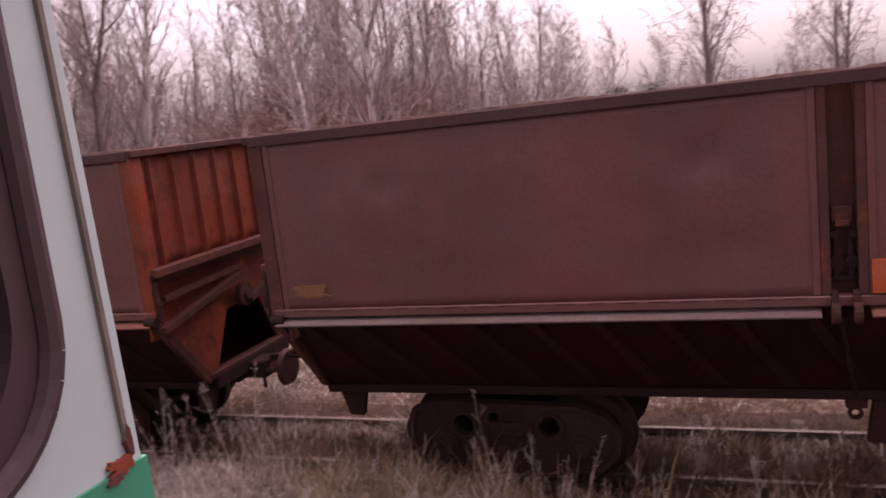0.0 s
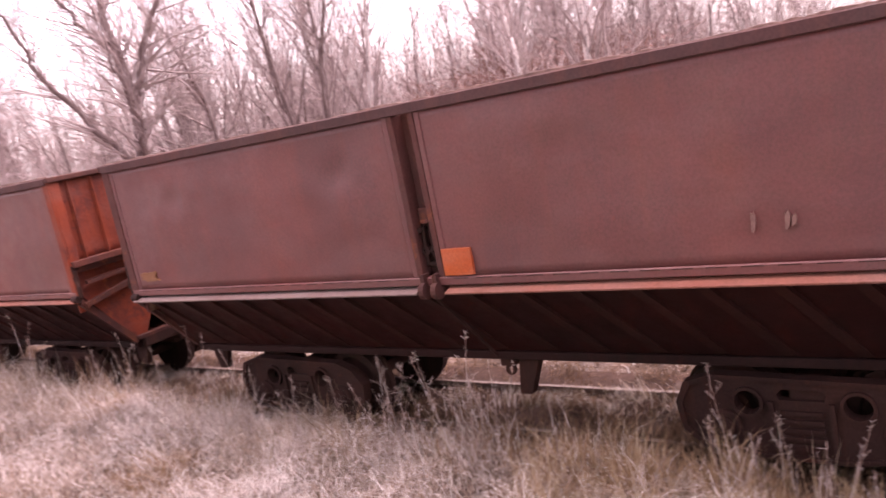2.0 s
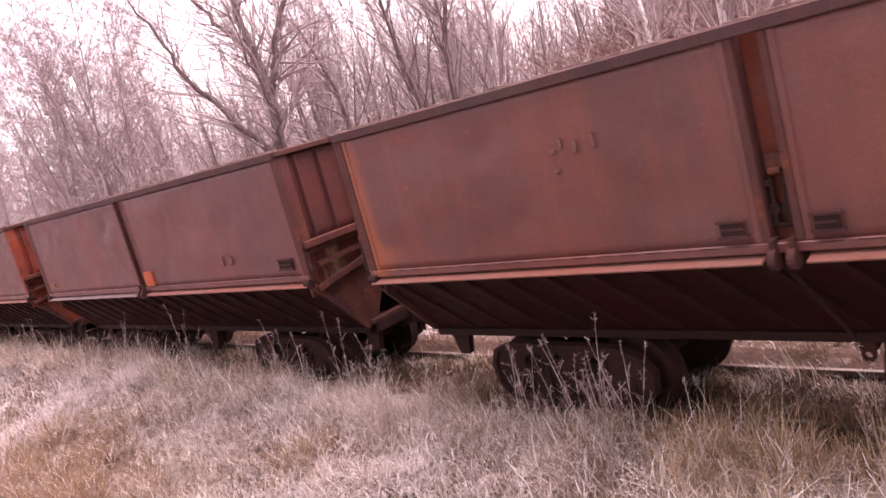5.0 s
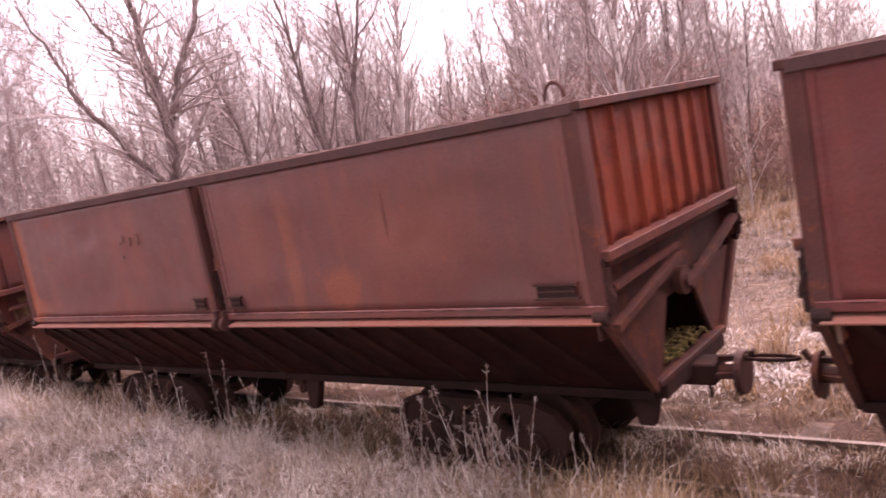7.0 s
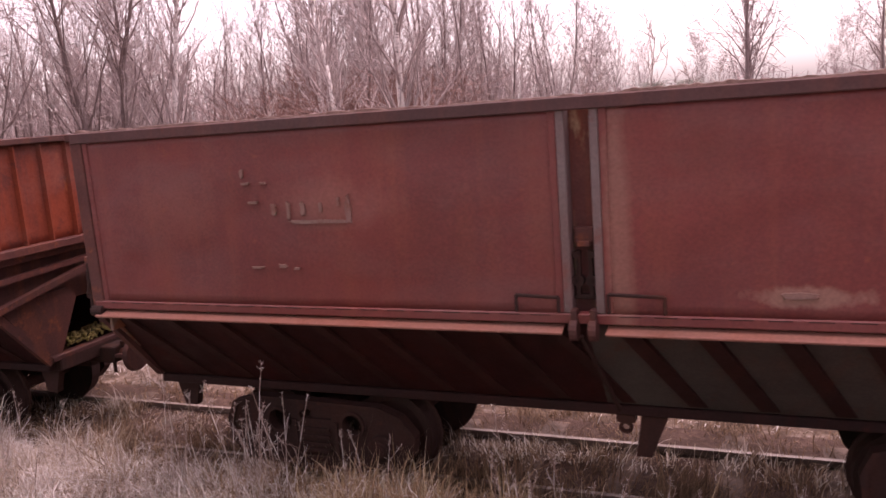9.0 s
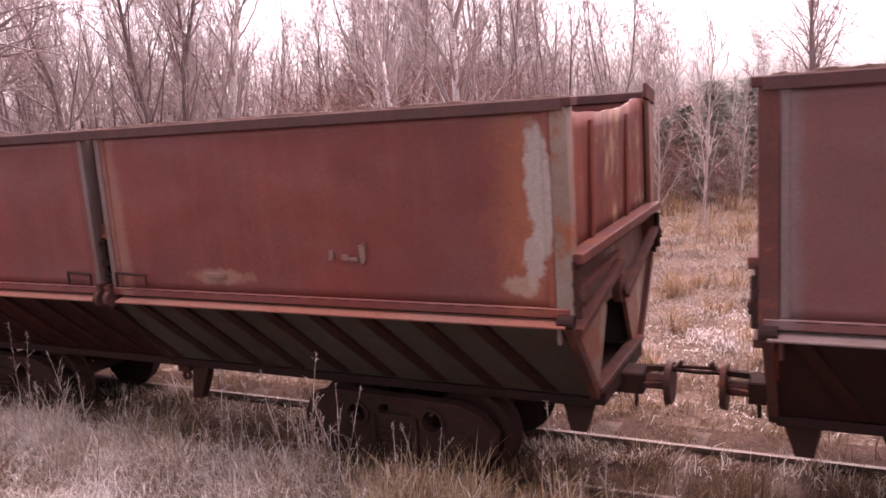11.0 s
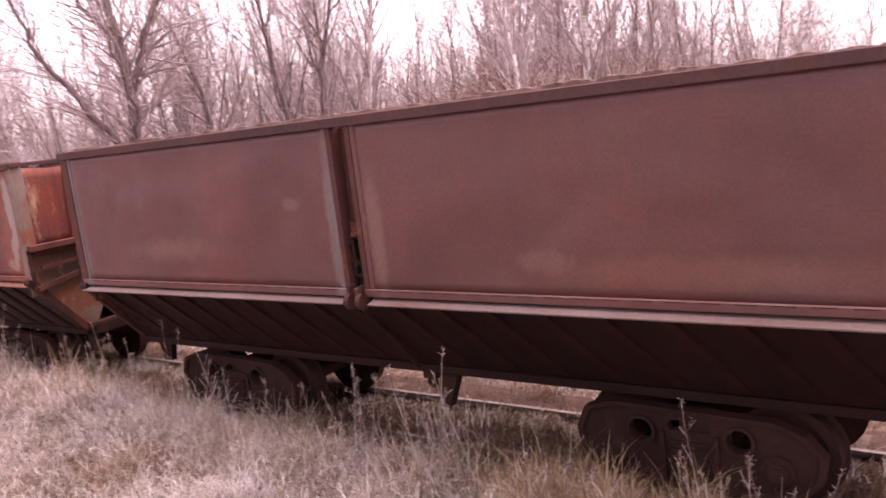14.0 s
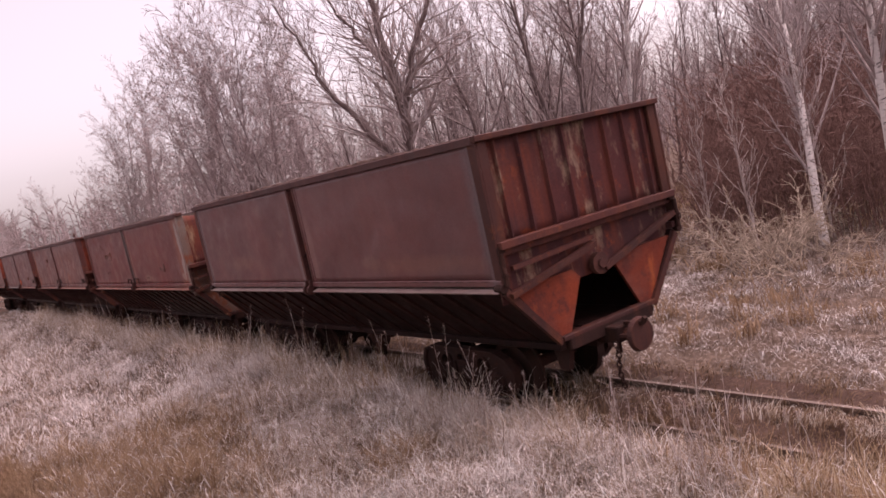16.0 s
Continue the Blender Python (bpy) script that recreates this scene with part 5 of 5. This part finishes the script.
BUSH_CFG = dict(step=0.22, wood_levels=0, bend=(0.10, 0.2, 0.25), up=(-0.10, -0.08, -0.05), min_r=0.0045, levels=2, clear=(0.3, 0.2), sides=(1.6, 1.2), spread=(0.4, 1.0), share=(0.3, 0.5))
bush = make_tree("frosted_bush", "low arching bush white with hoar frost", "bush", spot(-35, 12.2, 0, 1), 95, 1.7, BUSH_CFG, M_ARCH, M_ARCH, "frosted bushes", stems=16, radius=0.014, splay=0.75)
for az, dist, size in ((-33.5, 12.6, 0.7), (-30.0, 13.8, 0.55)):
    copy_thing(bush, spot(az, dist, az * 3, 1)).scale = [size] * 3


def make_conifer(m, seed, tall):
    rnd = random.Random(seed)
    wood, needles = Sticks(), Sticks()
    wood.add(Vector((0, 0, -0.1)), Vector((0, 0, tall)), 0.08, 0.01, 6)
    for k in range(70):
        h = tall * (0.06 + 0.92 * k / 70)
        reach = (tall - h) * 0.30 + 0.12
        a = k * 2.4
        d = Vector((math.cos(a), math.sin(a), -0.12))
        p0 = Vector((0, 0, h))
        wood.add(p0, p0 + d * reach, 0.016, 0.005, 3)
        for _ in range(46):
            u = rnd.uniform(0.1, 1)
            p = p0 + d * (reach * u)
            q = p + Vector((rnd.gauss(0, 0.16), rnd.gauss(0, 0.16), rnd.gauss(-0.05, 0.09)))
            needles.add(p, q, 0.012, 0.004, 2)
    tree = empty("pine_tree", m)
    t, c = new("trunk", wood.mesh("trunk", M_BARK)), new("crown", needles.mesh("crown", M_NEEDLE))
    t.parent = c.parent = tree
    return tagged(tree, "dark green young pine behind frosted saplings", "tree", "pines")


pine = make_conifer(spot(-7.7, 19.5), 3, 2.75)
for az, dist, size in ((-5.4, 20.5, 1.0), (-6.6, 21.5, 0.9), (-9.6, 20.5, 0.8), (-10.8, 21, 0.7), (-42.3, 22, 0.8), (-2.0, 22, 0.55)):
    copy_thing(pine, spot(az, dist, az, 1)).scale = [size] * 3


def undergrowth():
    """Thin red-brown stems and twigs filling the wood behind the edge."""
    rnd = random.Random(17)
    st = Sticks()
    for k in range(4400):
        az = rnd.uniform(-84, 16) if k < 1700 else (rnd.uniform(-37, -20) if k < 3500 else rnd.uniform(-22, -1))
        lo = 17.0 if az > -20 else 13.5 if az > -45 else (15.0 if az > -62 else 26)
        d = lo + abs(rnd.gauss(0, 9))
        x, y = d * math.sin(radians(az)), d * math.cos(radians(az))
        if y < 8.0:
            continue
        h = rnd.uniform(0.8, 3.0) + (max(0.0, min(d, 26) - 14) * 0.10 if az > -33 else 0.0) if -37 < az < -21 else rnd.uniform(0.5, 2.1)
        p = Vector((x, y, -0.1))
        w = 0.0022 + 0.0002 * d
        lean = Vector((rnd.gauss(0, 0.16), rnd.gauss(0, 0.16), 1))
        q = p + lean * h
        st.add(p, q, w * 1.5, w * 0.7, 3)
        for _ in range(9):
            u = rnd.uniform(0.2, 1)
            a = p.lerp(q, u)
            b = a + Vector((rnd.gauss(0, 0.30), rnd.gauss(0, 0.30), rnd.uniform(0.0, 0.5))) * (h * 0.42)
            st.add(a, b, w * 1.0, w * 0.6, 2)
    return tagged(new("undergrowth", st.mesh("undergrowth", M_BRUSH)), "dense red-brown leafless undergrowth filling the wood", "brush", kind="stuff")


undergrowth()


def far_woods():
    """The wood beyond: upright stems with fine twigs, closing the view."""
    rnd = random.Random(23)
    st = Sticks()
    for k in range(1500):
        az = rnd.uniform(-86, 34)
        d = rnd.uniform(36, 75) if az > -70 else rnd.uniform(70, 150)
        x, y = d * math.sin(radians(az)), d * math.cos(radians(az))
        if y < 9:
            continue
        h = rnd.uniform(2.6, 6.4) * (d / 45) ** 0.8 * (0.42 if -14 < az < 12 else (0.8 if az > -30 else (0.6 if az < -74 else 1.0)))
        p, w = Vector((x, y, -0.2)), 0.0007 * d
        q = p + Vector((rnd.gauss(0, 0.04), rnd.gauss(0, 0.04), 1)) * h
        st.add(p, q, w * 1.6, w * 0.5, 4)
        for _ in range(22):
            a = p.lerp(q, rnd.uniform(0.1, 1))
            b = a + Vector((rnd.gauss(0, 0.11), rnd.gauss(0, 0.11), rnd.uniform(0.02, 0.17))) * h
            st.add(a, b, w * 0.6, w * 0.3, 2)
    return tagged(new("far_woods", st.mesh("far_woods", M_HAZE)), "distant grey leafless wood coloured paler for haze", "woods", kind="stuff")


far_woods()


# ---- dead weeds beside the track ----
def make_weed(m, seed, tall, stems):
    rnd = random.Random(seed)
    weed = empty("dead_weed", m)
    for k in range(stems):
        st = heads = Sticks()
        p = Vector((rnd.gauss(0, 0.12), rnd.gauss(0, 0.07), -0.05))
        d = Vector((rnd.gauss(0, 0.13), rnd.gauss(0, 0.10), 1)).normalized()
        h = tall * rnd.uniform(0.55, 1.0)
        n = 6
        for i in range(n):
            d = (d + Vector((rnd.gauss(0, 0.05), rnd.gauss(0, 0.05), 0))).normalized()
            q = p + d * (h / n)
            st.add(p, q, 0.0021, 0.0015, 4)
            if 1 <= i <= 4:
                for _ in range(1 + (rnd.random() < 0.3)):
                    a = p.lerp(q, rnd.random())
                    b = a + (d * rnd.uniform(0.7, 1.2) + Vector((rnd.gauss(0, 0.45), rnd.gauss(0, 0.45), 0))).normalized() * rnd.uniform(0.08, 0.26) * (1.2 - i / 6)
                    heads.add(a, b, 0.0015, 0.0009, 3)
                    for _ in range(7):
                        e = a.lerp(b, rnd.uniform(0.35, 1.0))
                        heads.add(e, e + Vector((rnd.gauss(0, 0.011), rnd.gauss(0, 0.011), rnd.uniform(0.002, 0.018))), 0.0008, 0.0012, 3)
            if i >= 2:
                for _ in range(9):
                    a = p.lerp(q, rnd.random())
                    b = a + Vector((rnd.gauss(0, 0.010), rnd.gauss(0, 0.010), rnd.uniform(0.004, 0.024)))
                    heads.add(a, b, 0.0008, 0.0013 if rnd.random() < 0.4 else 0.0006, 3)
            p = q
        for _ in range(12):
            e = p - d * rnd.uniform(0.0, 0.05)
            b = e + Vector((rnd.gauss(0, 0.010), rnd.gauss(0, 0.010), rnd.uniform(-0.01, 0.02)))
            heads.add(e, b, 0.0008, 0.0013, 3)
        stem = new("stem", st.mesh("stem", M_WEED))
        stem.parent = weed
    return tagged(weed, "tall dead weed with frosted seed heads", "weed", "weeds by the track")


for k, (x, y, tall, stems) in enumerate(((-8.25, 3.7, 1.12, 5), (-5.68, 3.7, 1.16, 5), (-6.35, 3.75, 0.95, 5), (-3.52, 3.7, 0.97, 7), (-2.88, 3.7, 1.10, 7), (-3.2, 3.8, 0.85, 6), (-17.8, 3.7, 1.0, 4),
                                         (0.14, 3.8, 0.86, 3), (-4.6, 3.85, 0.7, 4), (-7.2, 3.85, 0.75, 4), (-10.5, 3.8, 0.85, 4), (-13.5, 3.8, 0.9, 3), (-2.3, 3.9, 0.7, 4), (-1.2, 3.95, 0.6, 4),
                                         (-2.93, 3.75, 1.02, 5), (-3.71, 3.75, 0.9, 6), (-1.26, 3.75, 0.88, 4), (-1.0, 3.8, 0.74, 4), (-5.45, 3.8, 0.84, 4), (-5.1, 3.8, 0.9, 4), (-2.71, 3.78, 1.06, 4), (-4.0, 6.6, 0.8, 3), (-3.0, 8.4, 0.7, 4), (-0.6, 4.0, 0.6, 4), (0.7, 4.0, 0.6, 4))):
    make_weed(pose(x, y, height(x, y), 0, 0, 40 * k), 200 + k, tall * 1.04, stems)


# ---- the coach end from which the view is taken ----
CX, CY = -0.193, -0.062


def rounded(y0, y1, z0, z1, r, n=8):
    pts = []
    for cy, cz, a in ((y1 - r, z0 + r, -90), (y1 - r, z1 - r, 0), (y0 + r, z1 - r, 90), (y0 + r, z0 + r, 180)):
        for k in range(n + 1):
            t = radians(a + 90 * k / n)
            pts.append((cy + r * math.cos(t), cz + r * math.sin(t)))
    return pts


def make_coach():
    coach = empty("rail_coach", pose(CX, CY, 0))
    W, T = 2.3, 0.04
    base, top, sash = 0.55, 3.05, 2.34
    opening = rounded(-0.85, -0.037, 2.354, 2.92, 0.062)
    bm = bmesh.new()
    edges = []
    for pts in ([(-W, sash), (0, sash), (-0.012, top), (-W, top)], opening):
        vs = [bm.verts.new((0, p[0], p[1])) for p in pts]
        edges += [bm.edges.new((vs[k], vs[(k + 1) % len(vs)])) for k in range(len(vs))]
    fill = bmesh.ops.triangle_fill(bm, use_beauty=True, use_dissolve=False, edges=edges)
    ext = bmesh.ops.extrude_face_region(bm, geom=[f for f in fill["geom"] if isinstance(f, bmesh.types.BMFace)])
    bmesh.ops.translate(bm, verts=[v for v in ext["geom"] if isinstance(v, bmesh.types.BMVert)], vec=(-T, 0, 0))
    bmesh.ops.recalc_face_normals(bm, faces=bm.faces[:])
    part("end_wall", bm, M_WHITE, coach, "chalky white painted end wall")
    window = part("window", solid((-0.016, -0.012, -0.84, -0.048, 2.366, 2.915)), M_GLASS, coach, "dark window pane")
    window.visible_shadow = False
    bm = bmesh.new()
    n = len(opening)
    mid = (-0.45, 2.65)
    for k in range(n):
        p, q = opening[k], opening[(k + 1) % n]
        add_rod(bm, (0.0, p[0], p[1]), (0.0, q[0], q[1]), 0.0055, n=8)
        add_prism(bm, [p, q, (mid[0] + (q[0] - mid[0]) * 0.962, mid[1] + (q[1] - mid[1]) * 0.952), (mid[0] + (p[0] - mid[0]) * 0.962, mid[1] + (p[1] - mid[1]) * 0.952)], -0.045, -0.001, "x")
    part("window_rubber", bm, M_RUBBER, window, "dark rubber window seal")
    part("side_wall", solid((-6, -T, -T, 0, sash, top)), M_WHITE, coach, "white painted side wall")
    part("far_wall", solid((-6, -T, -W, -W + T, sash, top)), M_WHITE, coach)
    part("lower_end", solid((-T, 0.002, -W, 0.002, base, sash)), M_GREEN, coach, "green painted lower body")
    part("lower_side", solid((-6, -T - 0.002, -T, 0.002, base, sash)), M_GREEN, coach)
    part("lower_far", solid((-6, -T - 0.002, -W, -W + T, base, sash)), M_GREEN, coach)
    part("roof", solid((-6.05, 0.03, -W - 0.03, 0.03, top, top + 0.06)), M_WHITE, coach, bevel=0.02)
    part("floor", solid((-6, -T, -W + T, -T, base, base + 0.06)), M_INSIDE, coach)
    bm = bmesh.new()
    add_beam(bm, (0.001, -0.0085, sash + 0.01), (0.001, -0.0205, top), 0.0026, 0.003)
    part("corner_seam", bm, M_SEAM, coach, "grimy seam strip")
    bm = bmesh.new()
    add_rod(bm, (0.004, -0.055, 2.508), (0.004, -0.115, 2.440), 0.0006, 0.0008, n=6)
    part("wiper_arm", bm, M_WHITE, coach, "thin pale wiper arm")
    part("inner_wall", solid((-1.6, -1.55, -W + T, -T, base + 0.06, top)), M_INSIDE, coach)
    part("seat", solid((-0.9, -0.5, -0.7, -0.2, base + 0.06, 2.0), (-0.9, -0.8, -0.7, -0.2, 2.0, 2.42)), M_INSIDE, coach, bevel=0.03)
    for k, (y, z, w, h) in enumerate(((-0.013, sash + 0.002, 0.016, 0.007), (-0.008, sash + 0.012, 0.004, 0.014), (-0.020, sash - 0.002, 0.010, 0.004))):
        bm = bmesh.new()
        pts = []
        for q in range(28):
            t = 2 * math.pi * q / 28
            g = 1 + 0.6 * noise.noise((math.cos(t) * 2 + k, math.sin(t) * 2, 1.3)) + 0.4 * noise.noise((math.cos(t) * 6, math.sin(t) * 6, k + 0.5))
            pts.append((y + w / 2 * g * math.cos(t), z + h / 2 * g * math.sin(t)))
        add_prism(bm, pts, -0.01, 0.0026 + 0.0003 * k, "x")
        part("rust_crust", bm, M_POST if k else M_ORANGE, coach, "flaking rust at the paint corner")
    part("underframe", solid((-5.6, -0.4, -1.9, -0.4, 0.38, 0.55)), M_IRON, coach, bevel=0.02)
    for x in (-4.9, -1.1):
        for y in (-1.55, -0.75):
            bm = bmesh.new()
            add_rod(bm, (x, y - 0.06, 0.22), (x, y + 0.06, 0.22), 0.34, n=20)
            part("wheel", bm, M_IRON, coach)
    return coach


coach = make_coach()
tagged(coach, "white and green rail coach end with a rubber-sealed window", "rail coach")


# ---- movement ----
def run_at(t):
    ts, ss = zip(*RUN)
    return float(np.interp(t, ts, ss))


def motions():
    for wagon, load, x in WAGONS:
        for ob in (wagon, load):
            walk(ob, [(t, pose(x + s, TRACK_Y, 0)) for t, s in RUN])
    for w in WHEELS:
        px, py, pz = w.location
        rows = []
        for k in range(81):
            t = 0.2 * k
            rows.append((t, Matrix.Translation((px, py, pz)) @ Matrix.Rotation(run_at(t) / 0.30, 4, "Y")))
        walk(w, rows)


motions()
